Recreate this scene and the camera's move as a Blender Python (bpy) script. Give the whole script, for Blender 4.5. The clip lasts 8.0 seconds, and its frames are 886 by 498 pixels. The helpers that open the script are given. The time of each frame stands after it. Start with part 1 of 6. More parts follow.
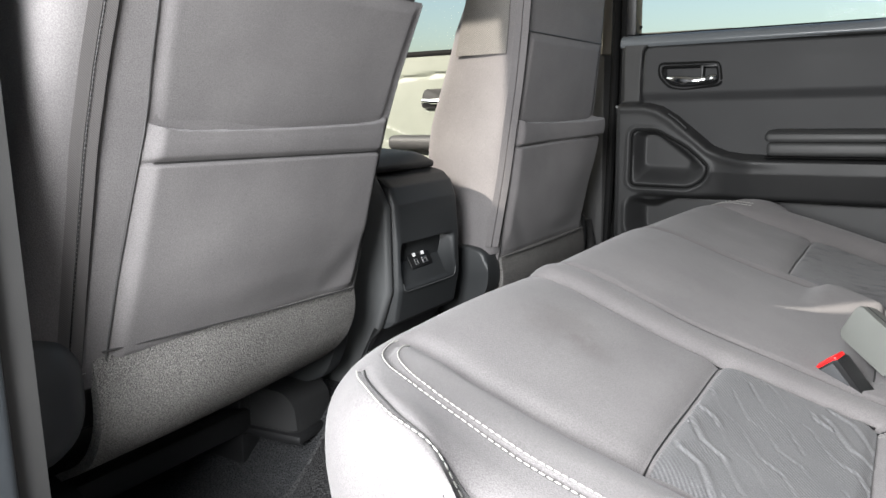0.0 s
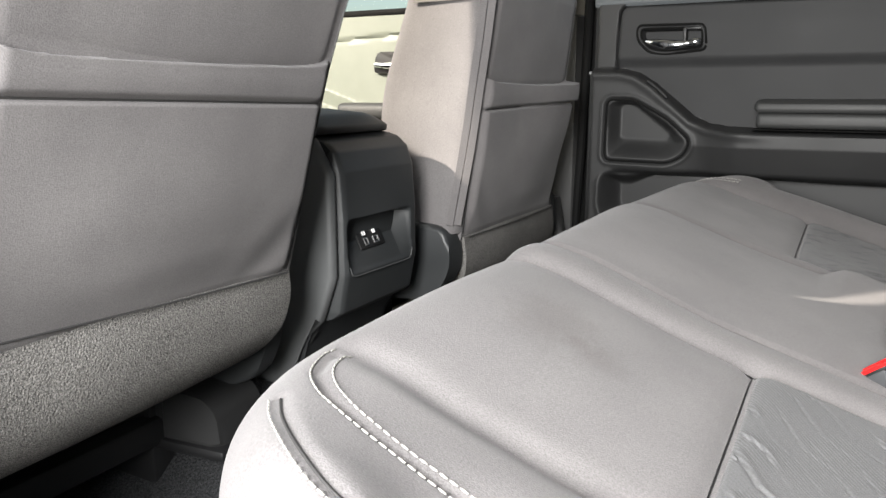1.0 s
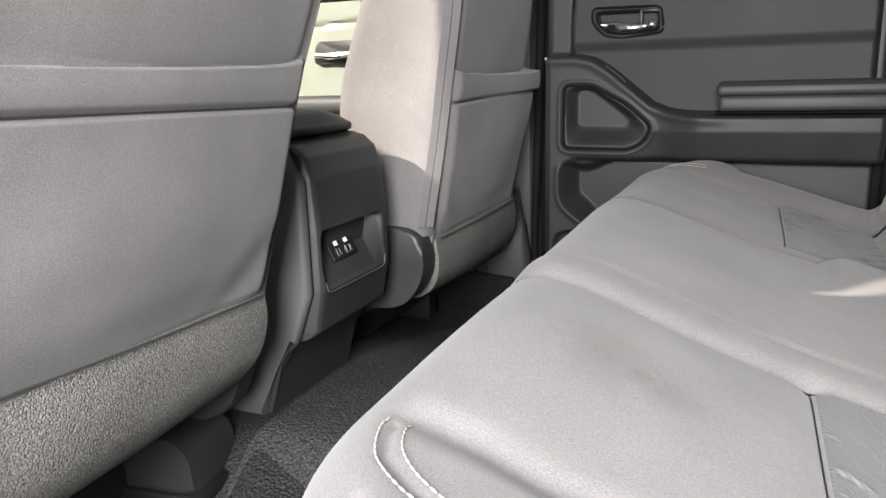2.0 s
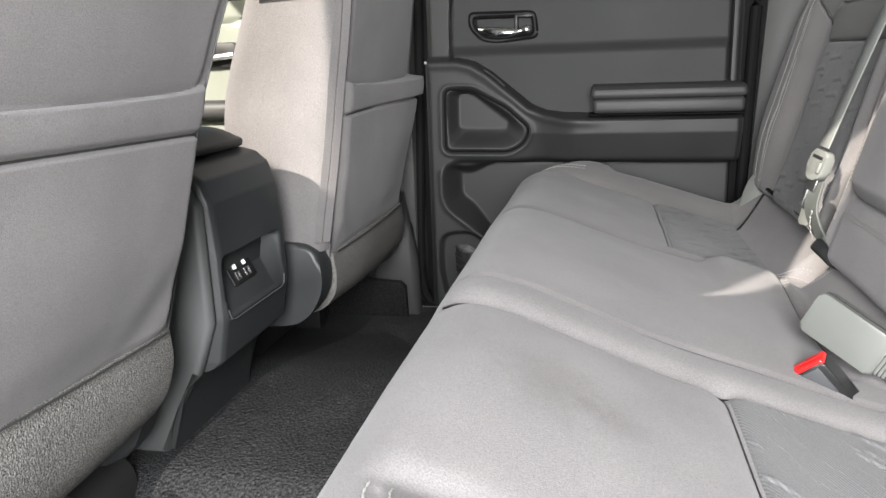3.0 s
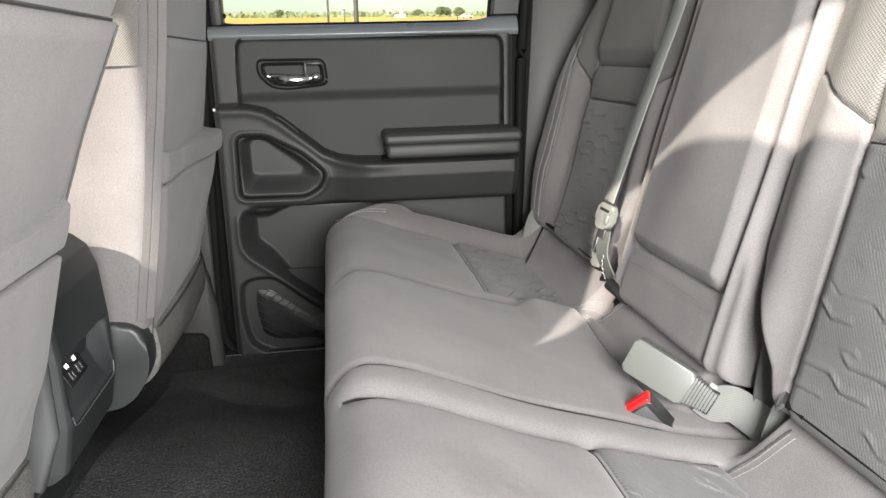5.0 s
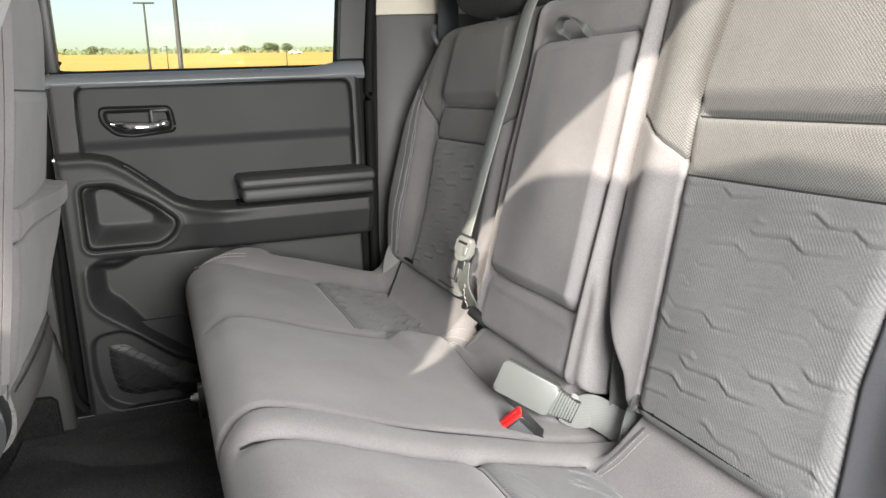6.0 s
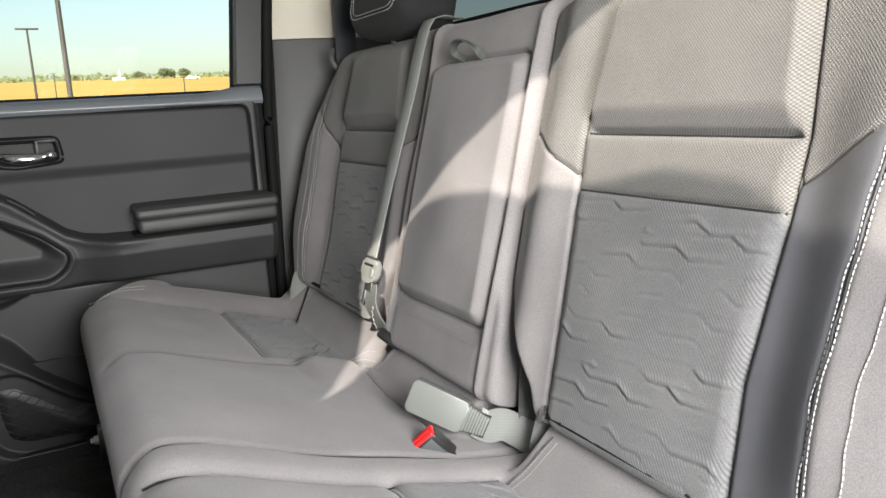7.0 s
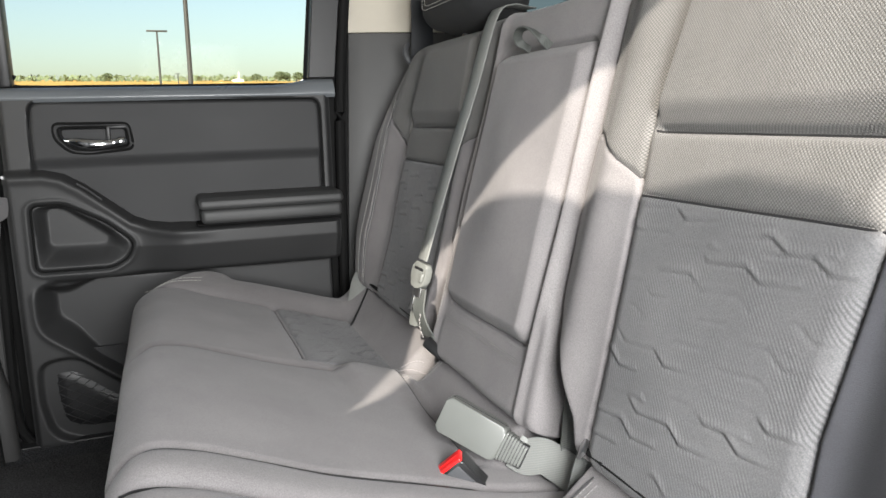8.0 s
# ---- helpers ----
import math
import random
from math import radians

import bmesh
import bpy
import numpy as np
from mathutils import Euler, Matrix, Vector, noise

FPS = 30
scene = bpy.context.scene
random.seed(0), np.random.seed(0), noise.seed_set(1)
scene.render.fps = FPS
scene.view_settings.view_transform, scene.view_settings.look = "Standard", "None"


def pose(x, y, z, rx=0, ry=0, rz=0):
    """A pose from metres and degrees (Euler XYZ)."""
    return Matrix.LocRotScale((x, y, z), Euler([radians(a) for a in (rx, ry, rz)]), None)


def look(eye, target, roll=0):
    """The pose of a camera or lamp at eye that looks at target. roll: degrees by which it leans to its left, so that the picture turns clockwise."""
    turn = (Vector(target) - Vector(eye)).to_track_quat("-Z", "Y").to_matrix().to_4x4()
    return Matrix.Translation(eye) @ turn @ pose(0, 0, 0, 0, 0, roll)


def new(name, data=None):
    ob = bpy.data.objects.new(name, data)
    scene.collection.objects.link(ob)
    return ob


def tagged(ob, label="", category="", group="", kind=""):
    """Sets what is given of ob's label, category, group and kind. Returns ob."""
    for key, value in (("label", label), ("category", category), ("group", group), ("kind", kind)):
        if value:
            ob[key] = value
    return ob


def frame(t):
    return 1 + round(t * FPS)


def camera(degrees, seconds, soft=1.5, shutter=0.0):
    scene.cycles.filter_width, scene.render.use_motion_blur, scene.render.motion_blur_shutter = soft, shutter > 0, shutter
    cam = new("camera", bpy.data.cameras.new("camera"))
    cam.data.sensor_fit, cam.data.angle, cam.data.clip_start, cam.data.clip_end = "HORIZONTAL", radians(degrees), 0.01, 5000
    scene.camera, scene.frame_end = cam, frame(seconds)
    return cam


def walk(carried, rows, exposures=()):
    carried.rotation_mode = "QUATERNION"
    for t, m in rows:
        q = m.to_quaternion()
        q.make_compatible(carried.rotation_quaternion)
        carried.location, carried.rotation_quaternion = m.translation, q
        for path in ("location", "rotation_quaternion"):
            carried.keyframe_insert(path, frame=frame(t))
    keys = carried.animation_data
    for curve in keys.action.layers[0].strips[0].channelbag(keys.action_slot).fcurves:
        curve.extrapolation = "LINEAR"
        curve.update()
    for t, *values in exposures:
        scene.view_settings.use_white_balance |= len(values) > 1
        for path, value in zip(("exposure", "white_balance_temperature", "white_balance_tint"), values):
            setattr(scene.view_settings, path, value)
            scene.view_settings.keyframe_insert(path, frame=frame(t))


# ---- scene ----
cam = camera(61.1, 8.0)
PATH = [
    (0, (0.001, -0.979, 0.414), (-1.037, 0.692, 0.055), -1.1),
    (0.5, (-0.064, -0.885, 0.389), (-1.03, 0.826, 0.017), 0.3),
    (1, (-0.091, -0.835, 0.376), (-1.017, 0.891, -0.029), 0.0),
    (2.5, (-0.223, -0.795, 0.401), (-0.81, 1.058, -0.066), -2.1),
    (3, (-0.234, -0.802, 0.42), (-0.633, 1.097, -0.065), -2.0),
    (3.5, (-0.257, -0.804, 0.455), (-0.472, 1.121, -0.043), -1.7),
    (4, (-0.284, -0.804, 0.476), (-0.323, 1.13, -0.035), -1.3),
    (5.5, (-0.379, -0.849, 0.525), (0.09, 1.037, 0.05), -1.8),
    (6, (-0.395, -0.865, 0.53), (0.291, 0.963, 0.1), -2.3),
    (6.5, (-0.399, -0.873, 0.53), (0.426, 0.904, 0.127), -3.2),
    (7, (-0.39, -0.873, 0.531), (0.518, 0.866, 0.143), -3.5),
    (7.5, (-0.363, -0.864, 0.528), (0.531, 0.885, 0.154), -3.0),
    (8, (-0.3, -0.823, 0.508), (0.376, 1.026, 0.154), -1.6),
]
walk(cam, [(t, look(eye, target, roll)) for t, eye, target, roll in PATH], [(0, 1.66, 6650, 10), (1, 1.78, 6900, 10), (3, 1.98, 6750, 10), (4, 1.98, 6850, 10), (5.5, 2.08, 6950, 10), (6.5, 1.90, 6850, 10), (7, 1.86, 6850, 10), (8, 1.80, 6750, 10)])

# ==== place ====


# ---- world, sun, exposure ----
SUN_WAY = Vector((0.6, 1.0, -0.75)).normalized()
FRONT_SKY, DOOR_SKY = 2.1, 18.6
world = bpy.data.worlds.new("sky")
scene.world = world
world.use_nodes = True
wn, wl = world.node_tree.nodes, world.node_tree.links
sky = wn.new("ShaderNodeTexSky")
sky.sky_type = "NISHITA"
sky.sun_disc = False
sky.sun_elevation = math.asin(-SUN_WAY.z)
sky.sun_rotation = math.atan2(-SUN_WAY.x, -SUN_WAY.y)
sky.air_density, sky.dust_density, sky.ozone_density = 1.0, 2.3, 0.6
wn["Background"].inputs["Strength"].default_value = 0.060
wl.new(sky.outputs["Color"], wn["Background"].inputs["Color"])
sun_data = bpy.data.lights.new("sun", "SUN")
sun_data.energy, sun_data.angle, sun_data.color = 3.85, radians(0.6), (1.0, 0.94, 0.86)
sun_lamp = new("sun", sun_data)
sun_lamp.matrix_world = look((-4, -6, 6), Vector((-4, -6, 6)) + SUN_WAY)

door_sky = bpy.data.lights.new("door_sky", "AREA")
door_sky.shape, door_sky.size, door_sky.size_y, door_sky.energy, door_sky.color = "RECTANGLE", 0.44, 0.55, DOOR_SKY, (0.955, 0.985, 1.02)
new("door_sky", door_sky).matrix_world = look((-0.17, -1.23, 0.58), (0.34, 0.1, 0.14))


# ---- materials ----
def nodes_of(name):
    m = bpy.data.materials.new(name)
    m.use_nodes = True
    t = m.node_tree
    return m, t.nodes, t.links, t.nodes["Principled BSDF"]


def ramp(n, l, src, stops):
    r = n.new("ShaderNodeValToRGB")
    r.color_ramp.elements[0].position, r.color_ramp.elements[0].color = stops[0][0], (*stops[0][1], 1)
    r.color_ramp.elements[1].position, r.color_ramp.elements[1].color = stops[-1][0], (*stops[-1][1], 1)
    for p, c in stops[1:-1]:
        e = r.color_ramp.elements.new(p)
        e.color = (*c, 1)
    l.new(src, r.inputs[0])
    return r


def noise_tex(n, l, co, scale, detail=4, rough=0.55):
    t = n.new("ShaderNodeTexNoise")
    t.inputs["Scale"].default_value, t.inputs["Detail"].default_value, t.inputs["Roughness"].default_value = scale, detail, rough
    l.new(co, t.inputs["Vector"])
    return t


def bump_chain(n, l, bsdf, items):
    """items: (socket, strength, distance), laid over one another."""
    last = None
    for sock, strength, dist in items:
        b = n.new("ShaderNodeBump")
        b.inputs["Strength"].default_value, b.inputs["Distance"].default_value = strength, dist
        l.new(sock, b.inputs["Height"])
        if last:
            l.new(last, b.inputs["Normal"])
        last = b.outputs["Normal"]
    l.new(last, bsdf.inputs["Normal"])


def cloth(name, dark, light, weave=900.0, hatch="", knit=False, across=False, spots=(), rough=0.88, sheen=0.10, depth=0.0006):
    m, n, l, b = nodes_of(name)
    co = n.new("ShaderNodeTexCoord").outputs["Object"]
    big, fine = noise_tex(n, l, co, 9.0, 5), noise_tex(n, l, co, weave, 2)
    base = ramp(n, l, big.outputs["Fac"], [(0.3, dark), (0.7, light)])
    grain = ramp(n, l, fine.outputs["Fac"], [(0.3, (0.77, 0.77, 0.77)), (0.7, (1.15, 1.15, 1.15))])
    mul = n.new("ShaderNodeMix")
    mul.data_type, mul.blend_type = "RGBA", "MULTIPLY"
    mul.inputs[0].default_value = 1.0
    l.new(base.outputs[0], mul.inputs[6])
    l.new(grain.outputs[0], mul.inputs[7])
    col = mul.outputs[2]
    for sx, sy, sz, ax, ay in spots:
        mp = n.new("ShaderNodeMapping")
        mp.inputs["Location"].default_value = (-sx / ax, -sy / ay, -sz / 0.05)
        mp.inputs["Scale"].default_value = (1 / ax, 1 / ay, 1 / 0.05)
        l.new(co, mp.inputs["Vector"])
        ln = n.new("ShaderNodeVectorMath")
        ln.operation = "LENGTH"
        l.new(mp.outputs[0], ln.inputs[0])
        wob = noise_tex(n, l, co, 55.0, 4, 0.65)
        ad = n.new("ShaderNodeMath")
        ad.operation = "MULTIPLY_ADD"
        ad.inputs[1].default_value = 1.6
        l.new(wob.outputs["Fac"], ad.inputs[0])
        l.new(ln.outputs["Value"], ad.inputs[2])
        mk = ramp(n, l, ad.outputs[0], [(0.0, (0.88, 0.86, 0.85)), (0.62, (0.88, 0.86, 0.85)), (1.0, (1.0, 1.0, 1.0))])
        mk.color_ramp.elements[0].position = 0.3
        sc_ = n.new("ShaderNodeMath")
        sc_.operation = "MULTIPLY"
        sc_.inputs[1].default_value = 0.5
        l.new(ad.outputs[0], sc_.inputs[0])
        l.new(sc_.outputs[0], mk.inputs[0])
        ms = n.new("ShaderNodeMix")
        ms.data_type, ms.blend_type = "RGBA", "MULTIPLY"
        ms.inputs[0].default_value = 1.0
        l.new(col, ms.inputs[6])
        l.new(mk.outputs[0], ms.inputs[7])
        col = ms.outputs[2]
    items = [(big.outputs["Fac"], 0.10, 0.004), (fine.outputs["Fac"], 0.5, depth)]
    if hatch or knit:
        mp = n.new("ShaderNodeMapping")
        mp.inputs["Rotation"].default_value = ((0, radians(45), 0) if across else (radians(45), 0, 0)) if knit else ((radians(40), 0, 0) if hatch == "upright" else (0, 0, radians(50)))
        mp.inputs["Scale"].default_value = ((1, 0, 1) if across else (0, 1, 1)) if knit else ((0, 1, 1) if hatch == "upright" else (1, 1, 0))
        l.new(co, mp.inputs["Vector"])
        w = n.new("ShaderNodeTexVoronoi" if knit else "ShaderNodeTexWave")
        w.inputs["Scale"].default_value = 440.0 if knit else 105.0
        if knit:
            w.inputs["Randomness"].default_value = 0.0
        else:
            w.bands_direction = "Y"
            w.inputs["Distortion"].default_value = 0.0
            w.inputs["Detail"].default_value = 1.0
        l.new(mp.outputs[0], w.inputs["Vector"])
        h = w.outputs["Distance" if knit else "Fac"]
        if hatch:
            patch = noise_tex(n, l, co, 26.0, 1)
            gate = ramp(n, l, patch.outputs["Fac"], [(0.44, (0.2, 0.2, 0.2)), (0.54, (1.0, 1.0, 1.0))])
            hm = n.new("ShaderNodeMath")
            hm.operation = "MULTIPLY_ADD"
            sh_ = n.new("ShaderNodeMath")
            sh_.operation = "SUBTRACT"
            sh_.inputs[1].default_value = 0.5
            l.new(h, sh_.inputs[0])
            l.new(sh_.outputs[0], hm.inputs[0])
            l.new(gate.outputs[0], hm.inputs[1])
            hm.inputs[2].default_value = 0.5
            h = hm.outputs[0]
        tone = ramp(n, l, h, [(0.2, (1.35, 1.35, 1.33)), (0.7, (0.38, 0.38, 0.38))] if knit else [(0.1, (0.76, 0.76, 0.76)), (0.9, (1.2, 1.2, 1.2))])
        mm = n.new("ShaderNodeMix")
        mm.data_type, mm.blend_type = "RGBA", "MULTIPLY"
        mm.inputs[0].default_value = 1.0
        l.new(col, mm.inputs[6])
        l.new(tone.outputs[0], mm.inputs[7])
        col = mm.outputs[2]
        items.append((h, 0.6 if knit else 0.28, -0.0012 if knit else 0.0006))
    l.new(col, b.inputs["Base Color"])
    b.inputs["Roughness"].default_value = rough
    b.inputs["Sheen Weight"].default_value = sheen
    b.inputs["Sheen Roughness"].default_value = 0.5
    b.inputs["Specular IOR Level"].default_value = 0.25
    bump_chain(n, l, b, items)
    return m


def plastic(name, dark, light, rough=0.5, grain=1400.0, depth=0.0003, spec=0.4):
    m, n, l, b = nodes_of(name)
    co = n.new("ShaderNodeTexCoord").outputs["Object"]
    big, fine = noise_tex(n, l, co, 6.0, 5), noise_tex(n, l, co, grain, 2)
    base = ramp(n, l, big.outputs["Fac"], [(0.3, dark), (0.7, light)])
    l.new(base.outputs[0], b.inputs["Base Color"])
    rr = ramp(n, l, big.outputs["Fac"], [(0.3, (rough - 0.05,) * 3), (0.7, (rough + 0.06,) * 3)])
    l.new(rr.outputs[0], b.inputs["Roughness"])
    b.inputs["Specular IOR Level"].default_value = spec
    bump_chain(n, l, b, [(fine.outputs["Fac"], 0.35, depth), (big.outputs["Fac"], 0.05, 0.004)])
    return m


def carpet(name, dark, light, scale=420.0, depth=0.003):
    m, n, l, b = nodes_of(name)
    co = n.new("ShaderNodeTexCoord").outputs["Object"]
    v = n.new("ShaderNodeTexVoronoi")
    v.inputs["Scale"].default_value = scale
    l.new(co, v.inputs["Vector"])
    fib = noise_tex(n, l, co, scale * 1.6, 3, 0.7)
    big = noise_tex(n, l, co, 7.0, 4)
    c1 = ramp(n, l, fib.outputs["Fac"], [(0.36, dark), (0.66, light)])
    c2 = ramp(n, l, big.outputs["Fac"], [(0.3, (0.8, 0.8, 0.8)), (0.7, (1.15, 1.15, 1.15))])
    mm = n.new("ShaderNodeMix")
    mm.data_type, mm.blend_type = "RGBA", "MULTIPLY"
    mm.inputs[0].default_value = 1.0
    l.new(c1.outputs[0], mm.inputs[6])
    l.new(c2.outputs[0], mm.inputs[7])
    l.new(mm.outputs[2], b.inputs["Base Color"])
    b.inputs["Roughness"].default_value = 0.97
    b.inputs["Specular IOR Level"].default_value = 0.1
    bump_chain(n, l, b, [(v.outputs["Distance"], 0.7, -depth), (fib.outputs["Fac"], 0.6, depth * 0.6)])
    return m


def simple(name, colour, rough=0.4, metal=0.0, wear=0.1):
    m, n, l, b = nodes_of(name)
    co = n.new("ShaderNodeTexCoord").outputs["Object"]
    t = noise_tex(n, l, co, 60.0, 4)
    lo = tuple(c * (1 - wear) for c in colour)
    r = ramp(n, l, t.outputs["Fac"], [(0.3, lo), (0.7, colour)])
    l.new(r.outputs[0], b.inputs["Base Color"])
    b.inputs["Roughness"].default_value, b.inputs["Metallic"].default_value = rough, metal
    bump_chain(n, l, b, [(t.outputs["Fac"], 0.04, 0.001)])
    return m


def webbing(name, colour):
    m, n, l, b = nodes_of(name)
    co = n.new("ShaderNodeTexCoord").outputs["Object"]
    w = n.new("ShaderNodeTexWave")
    w.inputs["Scale"].default_value = 260.0
    w.bands_direction = "DIAGONAL"
    l.new(co, w.inputs["Vector"])
    r = ramp(n, l, w.outputs["Fac"], [(0.1, tuple(c * 0.75 for c in colour)), (0.9, colour)])
    l.new(r.outputs[0], b.inputs["Base Color"])
    b.inputs["Roughness"].default_value = 0.6
    bump_chain(n, l, b, [(w.outputs["Fac"], 0.4, 0.0006)])
    return m


M_CLOTH = cloth("seat_cloth", (0.1122, 0.1054, 0.1068), (0.1462, 0.138, 0.138))
M_CLOTH_NEAR = cloth("marked_seat_cloth", (0.1122, 0.1054, 0.1068), (0.1462, 0.138, 0.138), spots=[(-0.262, 0.042, 0.226, 0.035, 0.05), (-0.225, 0.022, 0.215, 0.022, 0.022)])
# Seat cloth with the near bolster's shade put into its colour; also the piping.
M_BOLSTER_SHADED = cloth("shaded_bolster_cloth", (0.046, 0.047, 0.053), (0.060, 0.061, 0.068), weave=1300.0, sheen=0.08)
# Near-black, so the headrest's shade high in the cab sits in the colour.
M_HEADREST_SHADED = cloth("shaded_headrest_cloth", (0.0075, 0.0078, 0.0082), (0.011, 0.0113, 0.0116), weave=1300.0, sheen=0.02)
M_QUILT = cloth("quilted_cloth", (0.0782, 0.0782, 0.0802), (0.1088, 0.1074, 0.1088), hatch="upright")
M_QUILT_SEAT = cloth("quilted_seat_cloth", (0.076, 0.076, 0.079), (0.104, 0.103, 0.105), hatch="level")
M_KNIT = cloth("knit_mesh_cloth", (0.0762, 0.0741, 0.0714), (0.0966, 0.0938, 0.0911), knit=True, sheen=0.1)
M_KNIT_SIDE = cloth("knit_mesh_side", (0.128, 0.122, 0.116), (0.158, 0.150, 0.143), knit=True, across=True, sheen=0.1)
M_FLAP = carpet("flap_carpet", (0.04, 0.039, 0.038), (0.25, 0.24, 0.228), scale=540.0, depth=0.0014)
M_FLOOR = carpet("floor_carpet", (0.0109, 0.0116, 0.0122), (0.0578, 0.0585, 0.0612), scale=300.0, depth=0.005)
M_KICK = carpet("kick_carpet", (0.005, 0.005, 0.005), (0.024, 0.024, 0.024), scale=260.0, depth=0.004)
M_MAT = carpet("mat_carpet", (0.0163, 0.0163, 0.017), (0.0782, 0.0775, 0.0782), scale=240.0, depth=0.004)
M_TRIM = plastic("charcoal_trim", (0.0210, 0.0211, 0.0216), (0.0270, 0.0270, 0.0272), rough=0.52, spec=0.32)
M_TRIM_SOFT = plastic("door_insert_vinyl", (0.0240, 0.0242, 0.0250), (0.0305, 0.0307, 0.0315), rough=0.60, grain=800.0, depth=0.0004, spec=0.22)
M_PAD = plastic("armrest_vinyl", (0.0272, 0.0279, 0.0279), (0.034, 0.034, 0.034), rough=0.55, grain=900.0, depth=0.0004)
M_SHELL = plastic("seat_shell_plastic", (0.0422, 0.0435, 0.0462), (0.0544, 0.0558, 0.0585), rough=0.42)
M_BLACK = plastic("black_plastic", (0.0072, 0.0072, 0.0078), (0.012, 0.012, 0.0126), rough=0.45)
M_RUBBER = plastic("rubber_seal", (0.004, 0.004, 0.004), (0.007, 0.007, 0.007), rough=0.75, spec=0.12)
M_CONSOLE = plastic("console_plastic", (0.0215, 0.0232, 0.0245), (0.030, 0.0318, 0.0328), rough=0.46)
M_CONSOLE_SIDE = plastic("console_side_plastic", (0.058, 0.060, 0.061), (0.075, 0.077, 0.078), rough=0.55)
M_BEIGE = plastic("beige_trim", (0.368, 0.336, 0.28), (0.432, 0.4, 0.336), rough=0.7)
M_HEADLINER = plastic("headliner_cloth", (0.17, 0.16, 0.145), (0.21, 0.20, 0.18), rough=0.9)
# Trim lightened so the sun's glare on the front door sits in its colour.
M_DOOR_SUNLIT = plastic("sunlit_door_trim", (0.15, 0.165, 0.138), (0.19, 0.205, 0.175), rough=0.5)
M_PILLAR = plastic("pillar_trim", (0.0435, 0.0435, 0.0428), (0.0558, 0.0551, 0.0544), rough=0.55)
M_PILLAR_LOW = plastic("pillar_foot_trim", (0.035, 0.035, 0.035), (0.0462, 0.0455, 0.0448), rough=0.45)
M_CHROME = simple("chrome", (0.82, 0.84, 0.86), rough=0.12, metal=1.0, wear=0.04)
M_STEEL = simple("steel", (0.5, 0.5, 0.5), rough=0.3, metal=1.0)
M_RED = simple("red_plastic", (0.6, 0.012, 0.012), rough=0.35)
M_BUCKLE = plastic("buckle_plastic", (0.092, 0.096, 0.089), (0.116, 0.120, 0.112), rough=0.38)
M_WEB = webbing("belt_webbing", (0.165, 0.170, 0.160))
# Base colour carries the pale blue sky reflection of the belt strip.
M_SILL_SKY = plastic("sky_tinted_sill", (0.092, 0.100, 0.107), (0.106, 0.115, 0.122), rough=0.30)
M_WEB_DARK = webbing("dark_webbing", (0.048, 0.052, 0.048))
M_WEB_NAVY = webbing("navy_webbing", (0.011, 0.0125, 0.0155))
M_THREAD = simple("light_thread", (0.27, 0.262, 0.245), rough=0.8)
M_ZIP = webbing("zip_tape", (0.078, 0.073, 0.072))
M_THREAD_GREY = simple("grey_thread", (0.17, 0.165, 0.16), rough=0.8)
M_WHITE = simple("white_print", (0.85, 0.85, 0.85), rough=0.5)
M_TAG = simple("printed_grey", (0.032, 0.031, 0.031), rough=0.6)
M_CABLE = simple("pale_cable", (0.5, 0.48, 0.42), rough=0.5)
M_PAINT = simple("body_paint", (0.09, 0.10, 0.11), rough=0.3)

M_GLASS, gn, gl, gb = nodes_of("window_glass")
gn.remove(gb)
g_out = gn["Material Output"]
g_tr, g_gl, g_mx, g_fr = gn.new("ShaderNodeBsdfTransparent"), gn.new("ShaderNodeBsdfGlossy"), gn.new("ShaderNodeMixShader"), gn.new("ShaderNodeFresnel")
g_tr.inputs[0].default_value = (0.95, 0.97, 0.925, 1)
g_gl.inputs["Roughness"].default_value = 0.02
g_fr.inputs["IOR"].default_value = 1.5
g_lo = gn.new("ShaderNodeMath")
g_lo.operation = "MULTIPLY"
g_lo.inputs[1].default_value = 0.012
gl.new(g_fr.outputs[0], g_lo.inputs[0])
gl.new(g_lo.outputs[0], g_mx.inputs[0])
gl.new(g_tr.outputs[0], g_mx.inputs[1])
gl.new(g_gl.outputs[0], g_mx.inputs[2])
gl.new(g_mx.outputs[0], g_out.inputs[0])


M_PRIVACY, pn_, pl_, pb_ = nodes_of("tinted_glass")
pn_.remove(pb_)
p_tr = pn_.new("ShaderNodeBsdfTransparent")
p_tr.inputs[0].default_value = (0.42, 0.44, 0.43, 1)
pl_.new(p_tr.outputs[0], pn_["Material Output"].inputs[0])


def ground_material():
    m, n, l, b = nodes_of("dry_field")
    co = n.new("ShaderNodeTexCoord").outputs["Object"]
    a, f = noise_tex(n, l, co, 0.03, 5), noise_tex(n, l, co, 1.5, 6, 0.7)
    r = ramp(n, l, a.outputs["Fac"], [(0.3, (0.34, 0.20, 0.04)), (0.7, (0.43, 0.275, 0.066))])
    g = ramp(n, l, f.outputs["Fac"], [(0.3, (0.8, 0.8, 0.8)), (0.7, (1.12, 1.12, 1.12))])
    mm = n.new("ShaderNodeMix")
    mm.data_type, mm.blend_type = "RGBA", "MULTIPLY"
    mm.inputs[0].default_value = 1.0
    l.new(r.outputs[0], mm.inputs[6])
    l.new(g.outputs[0], mm.inputs[7])
    l.new(mm.outputs[2], b.inputs["Base Color"])
    b.inputs["Roughness"].default_value = 1.0
    bump_chain(n, l, b, [(f.outputs["Fac"], 0.5, 0.1)])
    return m


